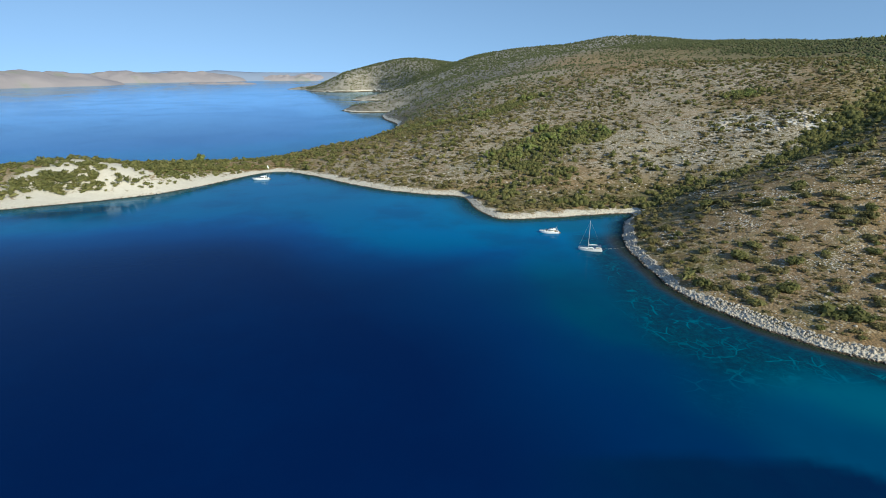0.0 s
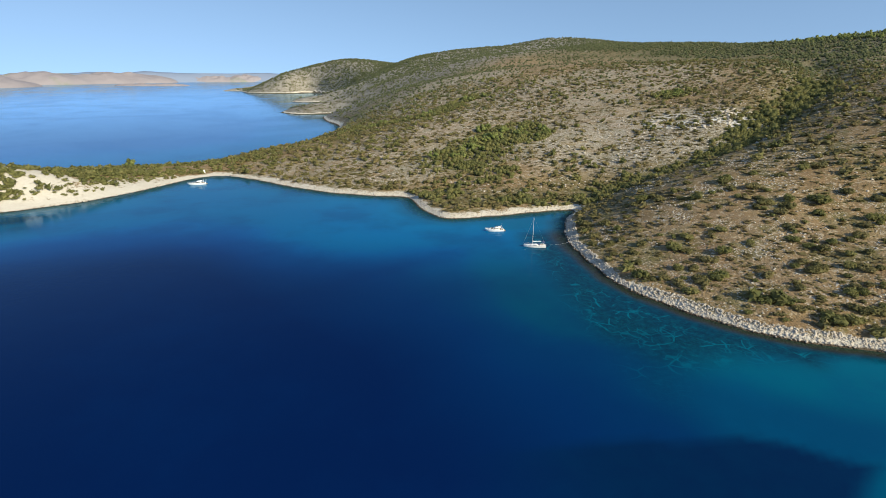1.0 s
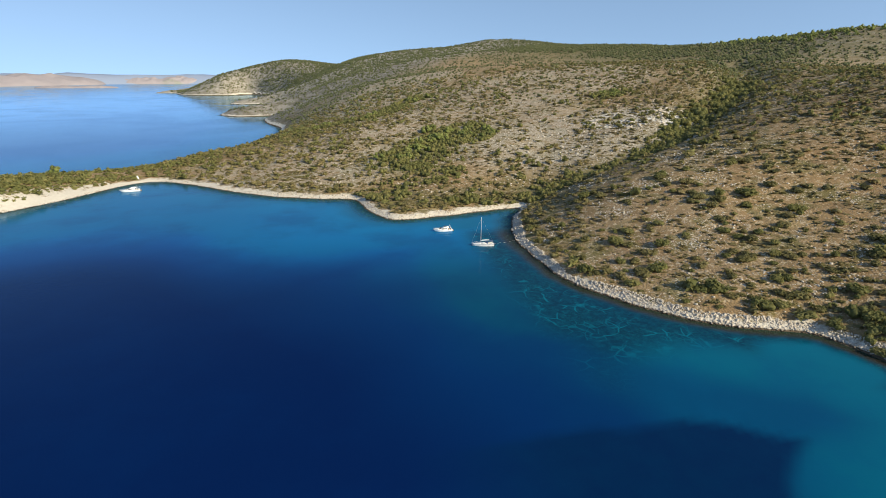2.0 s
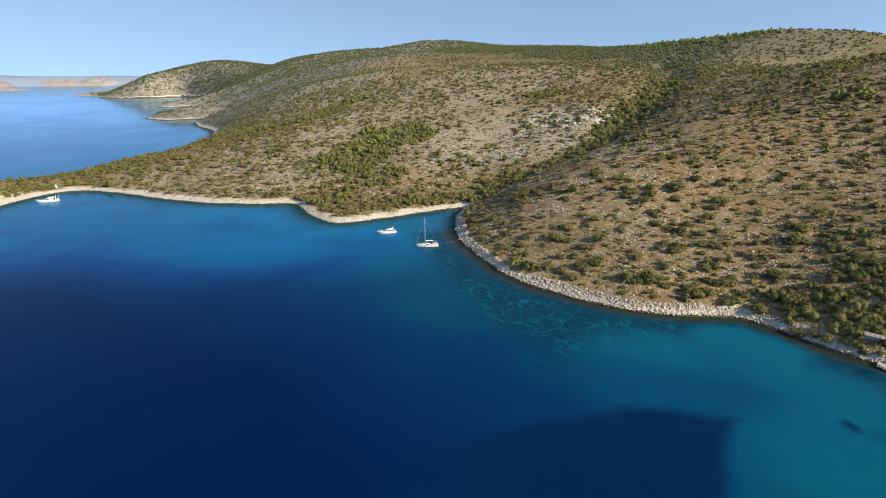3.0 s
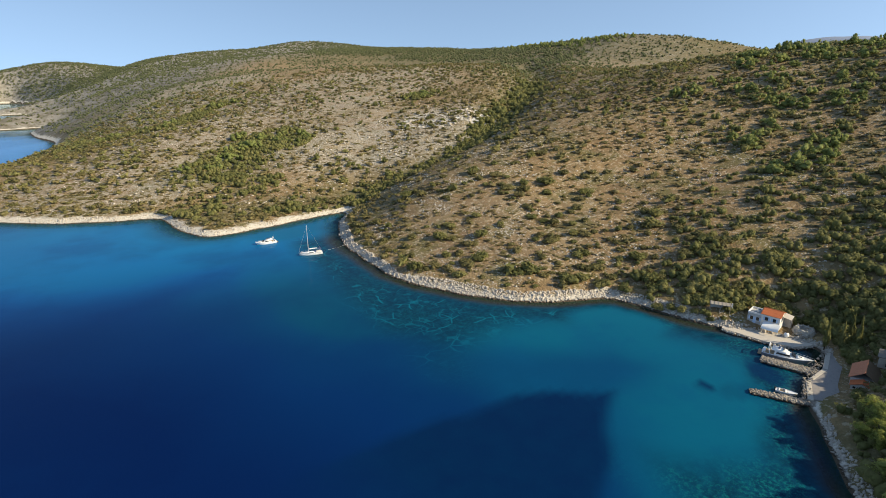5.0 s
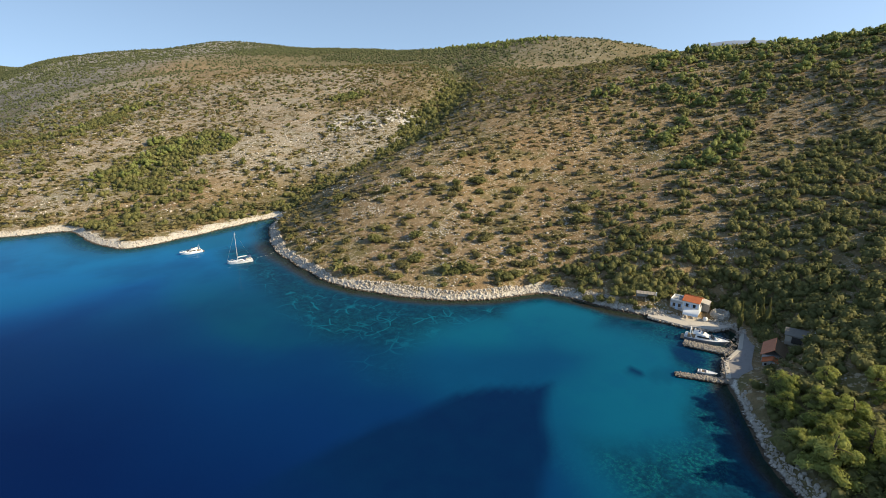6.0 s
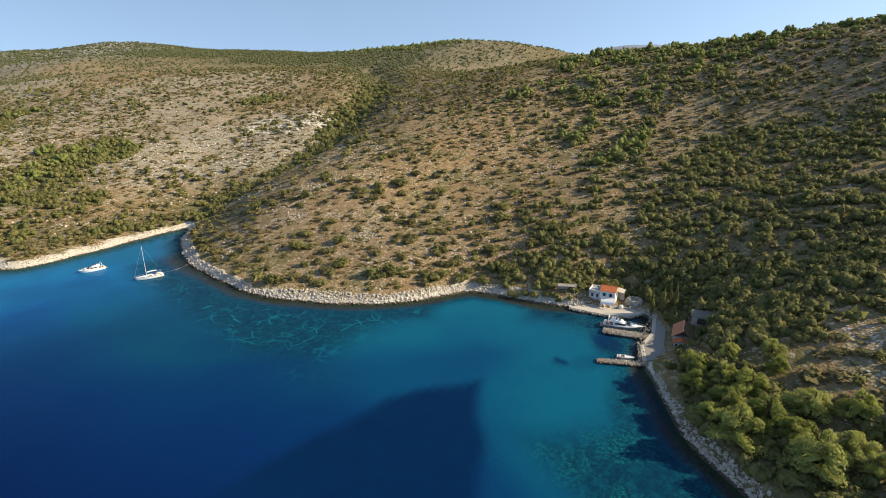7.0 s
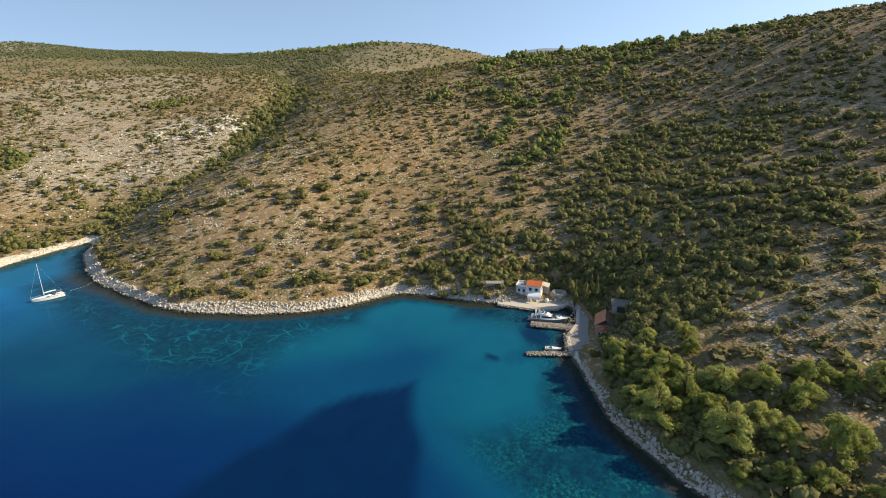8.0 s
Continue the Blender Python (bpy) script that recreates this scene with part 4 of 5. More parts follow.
scattered("hill_stones", stones, x, y, z, 0.22 + (0.65 + 0.8 * oval(x, y, 272, 438, 58, 28, -12)) * RNG.uniform(0, 1, len(x)) ** 3, RNG.uniform(0.5, 0.9, len(x)), GREYSTONE, "pale grey limestone blocks strewn over slopes", "stones", 0.4)
x, y, z, d = plants(30000, -40, 420, 330, 740, lambda x, y, d: (d > 10) * np.clip(0.08 + 0.75 * np.maximum(oval(x, y, 230, 430, 115, 65, 0), 0.4) * np.clip(0.25 + 1.2 * wave_noise(x, y, 20, 64, 3), 0, 1), 0, 1) * (1 - dense_part(x, y)))
scattered("hill_stones", stones, x, y, z, 0.35 + 0.75 * RNG.uniform(0, 1, len(x)) ** 2.2, RNG.uniform(0.45, 0.8, len(x)), LIMESTONE, "white limestone blocks on the slope above the inlet", "stones", 0.4)
x, y = RNG.uniform(205, 340, 1700), RNG.uniform(398, 476, 1700)
pick = oval(x, y, 272, 438, 58, 26, -12) * np.clip(0.35 + 1.1 * wave_noise(x, y, 16, 63, 2), 0, 1) > RNG.uniform(0.1, 1, 1700)
x, y = x[pick], y[pick]
z = height(x, y)[0]
scattered("outcrop", stones, x, y, z, 0.5 + 2.6 * RNG.uniform(0, 1, len(x)) ** 2.4, RNG.uniform(0.35, 0.7, len(x)), LIMESTONE, "white limestone outcrop of broken ledges and blocks", "outcrop", 0.35)
x, y = RNG.uniform(130, 300, 2600), RNG.uniform(360, 480, 2600)
pick = oval(x, y, 212, 418, 74, 48, 5) * np.clip(0.1 + 1.3 * wave_noise(x, y, 13, 67, 3), 0, 1) * smooth(10, 22, line_distance(GULLY, x, y)) > RNG.uniform(0.05, 1, 2600)
x, y = x[pick], y[pick]
scattered("outcrop", shards, x, y, height(x, y)[0], 0.4 + 1.5 * RNG.uniform(0, 1, len(x)) ** 2.2, RNG.uniform(0.3, 0.6, len(x)), GREYSTONE, "grey limestone ledges breaking through the dry slope", "outcrop", 0.35)
x, y = RNG.uniform(220, 325, 60), RNG.uniform(412, 464, 60)
pick = oval(x, y, 272, 438, 56, 25, -12) > 0.4
x, y = x[pick], y[pick]
scattered("outcrop_shrubs", thick, x, y, height(x, y)[0] - 0.2, RNG.uniform(1.5, 3.6, len(x)), RNG.uniform(0.6, 0.9, len(x)), MACCHIA, "dark shrubs rooted among the white ledges", "shrubs")

# ---- islands and far mountains ----


def island(name, x0, y0, x1, y1, half, top, material, label, seed):
    """A long low island: a ridge that swells and dips along its spine, standing in the sea."""
    n, m = 110, 25
    along, across = np.meshgrid(np.linspace(0, 1, n), np.linspace(-1, 1, m))
    length = math.hypot(x1 - x0, y1 - y0)
    ux, uy = (x1 - x0) / length, (y1 - y0) / length
    ends = np.sqrt(np.clip(1 - (2 * along - 1) ** 4, 0, 1))
    width = half * ends * (0.75 + 0.3 * wave_noise(along * length, across * 0, half * 1.5, seed, 3))
    x = x0 + ux * along * length - uy * across * width
    y = y0 + uy * along * length + ux * across * width
    z = top * ends * (0.8 + 0.45 * wave_noise(along * length, across * 0 + 7, half * 1.8, seed + 1, 2)) * (1 - across ** 2) ** 0.8 * (1 + 0.3 * wave_noise(x, y, half * 0.5, seed + 2, 3) + 0.18 * wave_noise(x, y, half * 0.16, seed + 4, 2)) - 2
    co = np.stack([x, y, z], -1).reshape(-1, 3)
    k = (np.arange(m - 1)[:, None] * n + np.arange(n - 1)[None, :]).ravel()
    me = mesh_of(name, (co, np.stack([k, k + 1, k + n + 1, k + n], 1)), material)
    me.polygons.foreach_set("use_smooth", np.ones(len(me.polygons), bool))
    return tagged(new(name, me), label, "island", "barren islands")


def hazed_karst_paint():
    p = Paint("hazed_karst", 0.95, spec=0.1)
    # bare limestone, with pinkish distance haze painted in by low contrast
    c = p.mix(p.noise(0.012, 5, 0.65), (0.272, 0.245, 0.255), (0.330, 0.296, 0.302))
    c = p.mix(p.band(p.noise(0.004, 5), 0.56, 0.66, 0, 0.7), c, (0.24, 0.25, 0.20))
    p.colour(c)
    p.relief(p.noise(0.02, 4), 0.6, 8.0)
    return p.mat


BARREN = hazed_karst_paint()
island("island", -2420, 1350, -2010, 3350, 420, 100, BARREN, "long bare limestone island, hazed pinkish, across the channel", 3)
island("island", -2350, 3500, -1560, 4350, 330, 72, BARREN, "low bare pinkish island in the hazy distance", 8)
island("island", -1530, 3330, -1120, 3340, 60, 18, BARREN, "small low pale islet in the channel", 5)
island("island", -1650, 4420, -950, 4560, 160, 62, BARREN, "faint pinkish island on the far horizon", 12)


def far_range():
    """Hazy mountains along the horizon, their haze put into the base colour."""
    a = np.radians(np.linspace(-62, 108, 240))
    top = 66 + 16 * wave_noise(np.degrees(a), a * 0, 9, 5, 4) + 250 * np.exp(-((np.degrees(a) - 66) / 9) ** 2) + 130 * np.exp(-((np.degrees(a) - 84) / 10) ** 2)
    rows = []
    for part_up, out in ((-0.02, 0), (0.45, 60), (0.85, 130), (1.0, 190), (0.6, 260)):
        r = 4560 + out
        rows.append(np.stack([r * np.sin(a), r * np.cos(a), top * part_up + (12 * wave_noise(np.degrees(a), a * 0 + out, 2.5, 9, 3) if part_up > 0.3 else 0)], 1))
    n = len(a)
    k = (np.arange(len(rows) - 1)[:, None] * n + np.arange(n - 1)[None, :]).ravel()
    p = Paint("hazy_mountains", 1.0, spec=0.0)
    # pale blue of the air between is mixed straight into the colour
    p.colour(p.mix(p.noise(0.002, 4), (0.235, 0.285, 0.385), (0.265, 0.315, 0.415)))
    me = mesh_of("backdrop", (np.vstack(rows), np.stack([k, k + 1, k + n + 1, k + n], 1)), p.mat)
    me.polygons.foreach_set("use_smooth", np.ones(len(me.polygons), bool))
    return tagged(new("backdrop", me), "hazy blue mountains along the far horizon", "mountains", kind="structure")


far_range()

# ---- helpers for built things ----
WHITE = plain_paint("white_gelcoat", (0.80, 0.80, 0.78), 0.25, wear=0.06, scale=0.8, bump=0.02)
GREY_HULL = plain_paint("grey_topsides", (0.25, 0.27, 0.30), 0.25, wear=0.08, bump=0.02)
TINTED = plain_paint("tinted_glass", (0.015, 0.018, 0.022), 0.08, wear=0.05, bump=0.0)
TEAK = plain_paint("teak", (0.34, 0.24, 0.14), 0.7, wear=0.25, scale=4)
CANVAS = plain_paint("navy_canvas", (0.05, 0.08, 0.16), 0.9, wear=0.2)
SHEET = plain_paint("white_canvas", (0.82, 0.82, 0.80), 0.8, wear=0.06, scale=1.2)
ALLOY = plain_paint("alloy", (0.72, 0.73, 0.74), 0.35, 0.6, wear=0.08)
WHITEWASH = plain_paint("whitewash", (0.74, 0.73, 0.70), 0.9, wear=0.22, scale=0.9, bump=0.3)
GREY_PLASTER = plain_paint("grey_plaster", (0.43, 0.42, 0.40), 0.92, wear=0.3, scale=0.8, bump=0.35)
CONCRETE = plain_paint("pale_concrete", (0.52, 0.47, 0.40), 0.95, wear=0.3, scale=0.5, bump=0.4)
GRAVEL = plain_paint("grey_gravel", (0.27, 0.245, 0.225), 0.97, wear=0.3, scale=0.7, bump=0.6)
SHUTTER = plain_paint("pale_blue_shutter", (0.42, 0.55, 0.72), 0.6, wear=0.15)
TIMBER = plain_paint("grey_timber", (0.33, 0.29, 0.24), 0.9, wear=0.3, scale=3)
ROOFING = plain_paint("weathered_roofing", (0.20, 0.18, 0.15), 0.95, wear=0.4, scale=0.8, bump=0.4)
CREEPER = plain_paint("dry_creeper", (0.15, 0.095, 0.05), 0.95, wear=0.5, scale=1.5, bump=0.9)
RUBBER = plain_paint("black_rubber", (0.02, 0.02, 0.022), 0.8)
DOOR_AND_SHADE = plain_paint("dark_door_and_shade", (0.05, 0.045, 0.04), 0.8)


def tile_paint(name, low, high):
    p = Paint(name, 0.85, spec=0.3)
    rows = p.node("ShaderNodeTexWave")
    p.link(p.place, rows.inputs["Vector"])
    rows.inputs["Scale"].default_value, rows.inputs["Distortion"].default_value = 1.3, 0.6
    c = p.mix(p.noise(2.2, 5, 0.7, p.place), low, high)
    c = p.mix(p.band(p.noise(0.5, 4, 0.6, p.place), 0.55, 0.75, 0, 0.4), c, tuple(v * 0.55 for v in low))
    p.colour(c)
    p.relief(rows.outputs["Fac"], 0.7, 0.08)
    return p.mat


TILES = tile_paint("terracotta_tiles", (0.46, 0.115, 0.04), (0.60, 0.19, 0.075))
OLD_TILES = tile_paint("old_terracotta_tiles", (0.52, 0.17, 0.085), (0.68, 0.30, 0.17))


def solid(name, material, parent, size, at, label="", bevel=0.03, turn=(0, 0, 0), taper=1.0, slant=0.0):
    """A bevelled block: size and middle in metres; taper narrows its top, slant shifts its top forward."""
    bm = bmesh.new()
    bmesh.ops.create_cube(bm, size=1)
    for v in bm.verts:
        up = v.co.z + 0.5
        f = 1 + (taper - 1) * up
        v.co = Vector((v.co.x * size[0] * f + slant * up, v.co.y * size[1] * f, v.co.z * size[2]))
    if bevel:
        bmesh.ops.bevel(bm, geom=bm.edges[:], offset=min(bevel, 0.4 * min(size)), segments=2, affect="EDGES", profile=0.6)
    bm.transform(pose(*at, *turn))
    me = bpy.data.meshes.new(name)
    bm.to_mesh(me)
    bm.free()
    me.materials.append(material)
    return part(name, me, material, parent, label)


def tube(name, material, parent, points, radius, label="", sides=8):
    """A bar of even thickness through the points."""
    co, faces = [], []
    pts = [Vector(p) for p in points]
    for k, p in enumerate(pts):
        way = (pts[min(k + 1, len(pts) - 1)] - pts[max(k - 1, 0)]).normalized()
        side = way.cross(Vector((0, 0, 1)) if abs(way.z) < 0.9 else Vector((1, 0, 0))).normalized()
        other = way.cross(side)
        for s in range(sides):
            a = 2 * math.pi * s / sides
            co.append(p + radius * (math.cos(a) * side + math.sin(a) * other))
            if k:
                b, t = (k - 1) * sides, k * sides
                faces.append((b + s, b + (s + 1) % sides, t + (s + 1) % sides, t + s))
    me = bpy.data.meshes.new(name)
    ends = [tuple(range(sides))[::-1], tuple(range(len(co) - sides, len(co)))]
    me.from_pydata(co, [], faces + ends)
    me.materials.append(material)
    return part(name, me, material, parent, label)


def prism(name, material, parent, outline, low, high, label="", bevel=0.06):
    """A slab with that outline between two heights."""
    bm = bmesh.new()
    face = bm.faces.new([bm.verts.new((x, y, high)) for x, y in outline])
    bm.normal_update()
    if face.normal.z < 0:
        face.normal_flip()
    ring = bmesh.ops.extrude_face_region(bm, geom=[face])
    for v in ring["geom"]:
        if isinstance(v, bmesh.types.BMVert):
            v.co.z = low
    bmesh.ops.recalc_face_normals(bm, faces=bm.faces[:])
    if bevel:
        top = [e for e in bm.edges if all(abs(v.co.z - high) < 1e-4 for v in e.verts)]
        bmesh.ops.bevel(bm, geom=top, offset=bevel, segments=2, affect="EDGES", profile=0.6)
    me = bpy.data.meshes.new(name)
    bm.to_mesh(me)
    bm.free()
    me.materials.append(material)
    return part(name, me, material, parent, label)


def skin(name, material, parent, rows, label="", smooth_faces=True):
    """A skin over rows of points, all with the same number of points."""
    co = np.array(rows, float)
    n, m = co.shape[1], co.shape[0]
    k = (np.arange(m - 1)[:, None] * n + np.arange(n - 1)[None, :]).ravel()
    me = mesh_of(name, (co.reshape(-1, 3), np.stack([k, k + 1, k + n + 1, k + n], 1)), material)
    bm = bmesh.new()
    bm.from_mesh(me)
    bmesh.ops.remove_doubles(bm, verts=bm.verts[:], dist=0.002)
    bmesh.ops.recalc_face_normals(bm, faces=bm.faces[:])
    bm.to_mesh(me)
    bm.free()
    if smooth_faces:
        me.polygons.foreach_set("use_smooth", np.ones(len(me.polygons), bool))
    return part(name, me, material, parent, label)


# ---- boats: x forward, stern at 0, waterline at z = 0 ----


def hull_lines(length, beam, stern_up, bow_up, rake, full=2.4, keel=0.45, n=17):
    rows, edge = [], []
    for s in np.linspace(0, 1, n):
        w = beam / 2 * (0.86 + 0.14 * min(s / 0.3, 1)) * (1 - max(0, (s - 0.42) / 0.58) ** full)
        z = stern_up + (bow_up - stern_up) * s ** 1.7
        tip = length * s
        low = tip - rake * s ** 3
        k = keel * (1 - s ** 3)
        rows.append([(low, -0.0, -k), (low, -w * 0.72, -0.5 * k), (low + 0.3 * (tip - low), -w * 0.9, 0.12), (tip, -w, z),
                     (tip, w, z), (low + 0.3 * (tip - low), w * 0.9, 0.12), (low, w * 0.72, -0.5 * k), (low, 0.0, -k)])
        edge.append((tip, w, z))
    return rows, edge


def boat_hull(base, length, beam, stern_up, bow_up, rake, hull_paint, deck_paint=None, full=2.4, stripe=None):
    rows, edge = hull_lines(length, beam, stern_up, bow_up, rake, full)
    sides = [[r[3], r[2], r[1], r[0]] for r in rows], [[r[4], r[5], r[6], r[7]] for r in rows]
    transom = [[(0, y0, z0) for _, y0, z0 in (rows[0][3], rows[0][2], rows[0][1], rows[0][0])], [(0, -y0, z0) for _, y0, z0 in (rows[0][3], rows[0][2], rows[0][1], rows[0][0])]]
    whole = [[*r[:4][::-1], *r[4:][::-1][:0]] for r in rows]
    full_rows = [[r[3], r[2], r[1], r[0], r[6], r[5], r[4]] for r in rows]
    hull = skin("hull", hull_paint, base, full_rows)
    skin("transom", hull_paint, base, transom, smooth_faces=False)
    deck = [[(x - 0.05 * x / length, y * 0.97, z - 0.05), (x - 0.05 * x / length, 0, z + 0.05), (x - 0.05 * x / length, -y * 0.97, z - 0.05)] for x, y, z in edge]
    skin("deck", deck_paint or WHITE, base, deck)
    rail = [(x, y, z + 0.02) for x, y, z in edge]
    tube("rubbing_strake", stripe or ALLOY, hull, rail + [(x, -y, z) for x, y, z in rail[::-1]], 0.05, sides=6)
    return edge


def lofted_cabin(name, material, parent, x0, x1, half0, half1, z, h, front=0.9, back=0.25, label=""):
    """A rounded deckhouse with a raked front."""
    rows = []
    for s, f in ((0, 0.0), (0.02, 1.0), (0.5, 1.0), (0.8, 0.97), (1.0, 0.0)):
        x = x0 + (x1 - x0) * s
        w = half0 + (half1 - half0) * s
        top = z + h * f
        xb = x if s < 1 else x1
        xt = x + back * (f if s < 0.1 else 0) - (front if 0.7 < s < 1 else 0)
        rows.append([(xb, -w, z), (xt, -w * 0.9, z + 0.75 * h * f), (xt, -w * 0.72, top), (xt, w * 0.72, top), (xt, w * 0.9, z + 0.75 * h * f), (xb, w, z)])
    return skin(name, material, parent, rows, label, smooth_faces=False)


def side_window(parent, x0, x1, y, z0, z1, lean=0.12):
    for s in (-1, 1):
        co = np.array([(x0, s * y, z0), (x1, s * y, z0), (x1 - 0.35, s * (y - lean), z1), (x0 + 0.1, s * (y - lean), z1)])
        co = np.vstack([co, co - (0, s * 0.05, 0)])
        faces = np.array([(0, 1, 2, 3), (7, 6, 5, 4), (0, 4, 5, 1), (1, 5, 6, 2), (2, 6, 7, 3), (3, 7, 4, 0)])
        part("window", (co, faces), TINTED, parent)


def guard_rail(base, edge, first, up=0.55):
    """Stanchions and a rail along the foredeck."""
    for s in (-1, 1):
        pts = [(x - 0.12, s * y * 0.93, z + up) for x, y, z in edge[first:]]
        tube("rail", ALLOY, base, pts, 0.025, sides=5)
        for x, y, z in edge[first:-1:2]:
            tube("stanchion", ALLOY, base, [(x - 0.12, s * y * 0.93, z - 0.05), (x - 0.12, s * y * 0.93, z + up)], 0.02, sides=5)


def motor_yacht(length, beam, hull_paint, label, flybridge=True):
    base = new("motor_yacht")
    k = length / 12
    edge = boat_hull(base, length, beam, 1.05 * k, 1.55 * k, 1.5 * k, hull_paint)
    deck = 1.1 * k
    solid("swim_platform", TEAK, base, (1.0 * k, beam * 0.8, 0.12), (-0.45 * k, 0, 0.32 * k))
    solid("cockpit", TEAK, base, (2.6 * k, beam * 0.72, 0.06), (1.6 * k, 0, deck + 0.03))
    solid("bench", WHITE, base, (0.6 * k, beam * 0.66, 0.45 * k), (0.55 * k, 0, deck + 0.25 * k), bevel=0.1)
    cabin = lofted_cabin("cabin", WHITE, base, 2.9 * k, 8.3 * k, beam * 0.40, beam * 0.33, deck + 0.05, 1.15 * k, 1.5 * k, 0.1)
    side_window(cabin, 3.4 * k, 6.9 * k, beam * 0.385, deck + 0.42 * k, deck + 0.92 * k)
    co = np.array([(7.95 * k, -beam * 0.27, deck + 0.35 * k), (7.95 * k, beam * 0.27, deck + 0.35 * k), (6.95 * k, beam * 0.25, deck + 1.06 * k), (6.95 * k, -beam * 0.25, deck + 1.06 * k)])
    co = np.vstack([co + (0.06, 0, 0.05), co + (-0.03, 0, -0.02)])
    part("windscreen", (co, np.array([(0, 1, 2, 3), (7, 6, 5, 4), (0, 4, 5, 1), (1, 5, 6, 2), (2, 6, 7, 3), (3, 7, 4, 0)])), TINTED, cabin)
    lofted_cabin("foredeck_trunk", WHITE, base, 8.0 * k, 10.6 * k, beam * 0.26, beam * 0.14, deck + 0.12 * k, 0.42 * k, 0.9 * k, 0.0)
    solid("hatch", TINTED, base, (0.6 * k, 0.6 * k, 0.05), (9.0 * k, 0, deck + 0.57 * k), bevel=0.02)
    if flybridge:
        bridge = lofted_cabin("flybridge", WHITE, base, 2.2 * k, 5.9 * k, beam * 0.36, beam * 0.30, deck + 1.2 * k, 0.5 * k, 0.6 * k, 0.0)
        solid("helm_seat", CANVAS, bridge, (0.5 * k, 1.2 * k, 0.6 * k), (3.9 * k, 0, deck + 1.85 * k), bevel=0.08)
        solid("screen", TINTED, bridge, (0.06, beam * 0.5, 0.4 * k), (5.0 * k, 0, deck + 1.85 * k), bevel=0.01, turn=(0, -30, 0))
    for s in (-1, 1):
        tube("arch", WHITE, base, [(2.0 * k, s * beam * 0.40, deck + 0.05), (1.5 * k, s * beam * 0.38, deck + 1.5 * k), (1.5 * k, s * beam * 0.30, deck + 2.25 * k), (1.5 * k, 0, deck + 2.35 * k)], 0.12 * k)
    tube("aerial", ALLOY, base, [(1.5 * k, 0.3, deck + 2.3 * k), (1.2 * k, 0.3, deck + 3.7 * k)], 0.025, sides=5)
    guard_rail(base, edge, 9)
    return tagged(base, label, "boat")


def sailing_yacht(length=11.2, beam=3.6):
    base = new("sailing_yacht")
    edge = boat_hull(base, length, beam, 1.0, 1.25, 0.7, WHITE, full=1.9, stripe=CANVAS)
    cabin = lofted_cabin("coachroof", WHITE, base, 3.5, 7.9, beam * 0.30, beam * 0.16, 1.02, 0.48, 0.9, 0.1)
    side_window(cabin, 4.1, 6.6, beam * 0.285, 1.14, 1.34, 0.05)
    solid("cockpit", TEAK, base, (2.4, 1.5, 0.08), (1.9, 0, 1.05))
    for s in (-1, 1):
        solid("coaming", WHITE, base, (2.6, 0.3, 0.32), (1.9, s * 0.95, 1.2), bevel=0.08)
    tube("wheel_pedestal", ALLOY, base, [(1.1, 0, 1.0), (1.1, 0, 1.9)], 0.07)
    skin("sprayhood", CANVAS, base, [[(x, 1.05 * math.cos(a) * w, 1.2 + 0.95 * math.sin(a) * h) for a in np.linspace(0, math.pi, 9)] for x, w, h in ((3.0, 1.0, 1.0), (3.5, 1.0, 1.0), (4.1, 0.9, 0.45))])
    skin("bimini", CANVAS, base, [[(x, 1.2 * c, 2.75 - 0.25 * c * c) for c in np.linspace(-1, 1, 7)] for x in (0.5, 1.3, 2.1)])
    for s in (-1, 1):
        tube("bimini_hoop", ALLOY, base, [(1.3, s * 1.35, 1.05), (1.3, s * 1.2, 2.5)], 0.025, sides=5)
    mast = tube("mast", SHEET, base, [(6.5, 0, 1.3), (6.45, 0, 14.6)], 0.065)
    for z, w in ((6.0, 0.95), (10.3, 0.75)):
        tube("spreader", ALLOY, mast, [(6.4, -w, z), (6.48, 0, z + 0.05), (6.4, w, z)], 0.035, sides=5)
    boom = tube("boom", ALLOY, base, [(6.4, 0, 2.55), (2.2, 0, 2.75)], 0.07)
    tube("stowed_sail", SHEET, boom, [(6.2, 0, 2.78), (4.4, 0, 2.92), (2.4, 0, 2.86)], 0.17)
    tube("forestay", ALLOY, base, [(11.05, 0, 1.3), (6.5, 0, 14.3)], 0.018, "furled white headsail round the forestay", 6)
    tube("backstay", ALLOY, base, [(0.1, 0, 1.05), (6.45, 0, 14.5)], 0.01, sides=5)
    for s in (-1, 1):
        tube("shroud", ALLOY, base, [(6.3, s * 1.65, 1.1), (6.4, s * 0.95, 6.0), (6.4, s * 0.75, 10.3), (6.45, 0, 14.2)], 0.01, sides=5)
    guard_rail(base, edge, 1)
    return tagged(base, "white sailing yacht at anchor with sails stowed", "boat")


def open_boat(length=5.1, beam=1.9):
    base = new("dinghy")
    edge = boat_hull(base, length, beam, 0.5, 0.75, 0.6, WHITE, WHITE)
    solid("well", TEAK, base, (2.6, 1.15, 0.05), (1.8, 0, 0.57), "dark wooden well floor", bevel=0.01)
    for x in (0.9, 2.4):
        solid("thwart", SHEET, base, (0.35, 1.5, 0.1), (x, 0, 0.68))
    solid("console", GREY_HULL, base, (0.5, 0.6, 0.55), (1.9, 0.1, 0.85), bevel=0.06, taper=0.8)
    engine = solid("outboard", RUBBER, base, (0.4, 0.35, 0.55), (-0.15, 0, 0.85), bevel=0.1, taper=0.8)
    tube("engine_leg", RUBBER, engine, [(-0.15, 0, 0.6), (-0.2, 0, -0.3)], 0.09)
    return tagged(base, "small white open motorboat moored at the jetty", "boat")


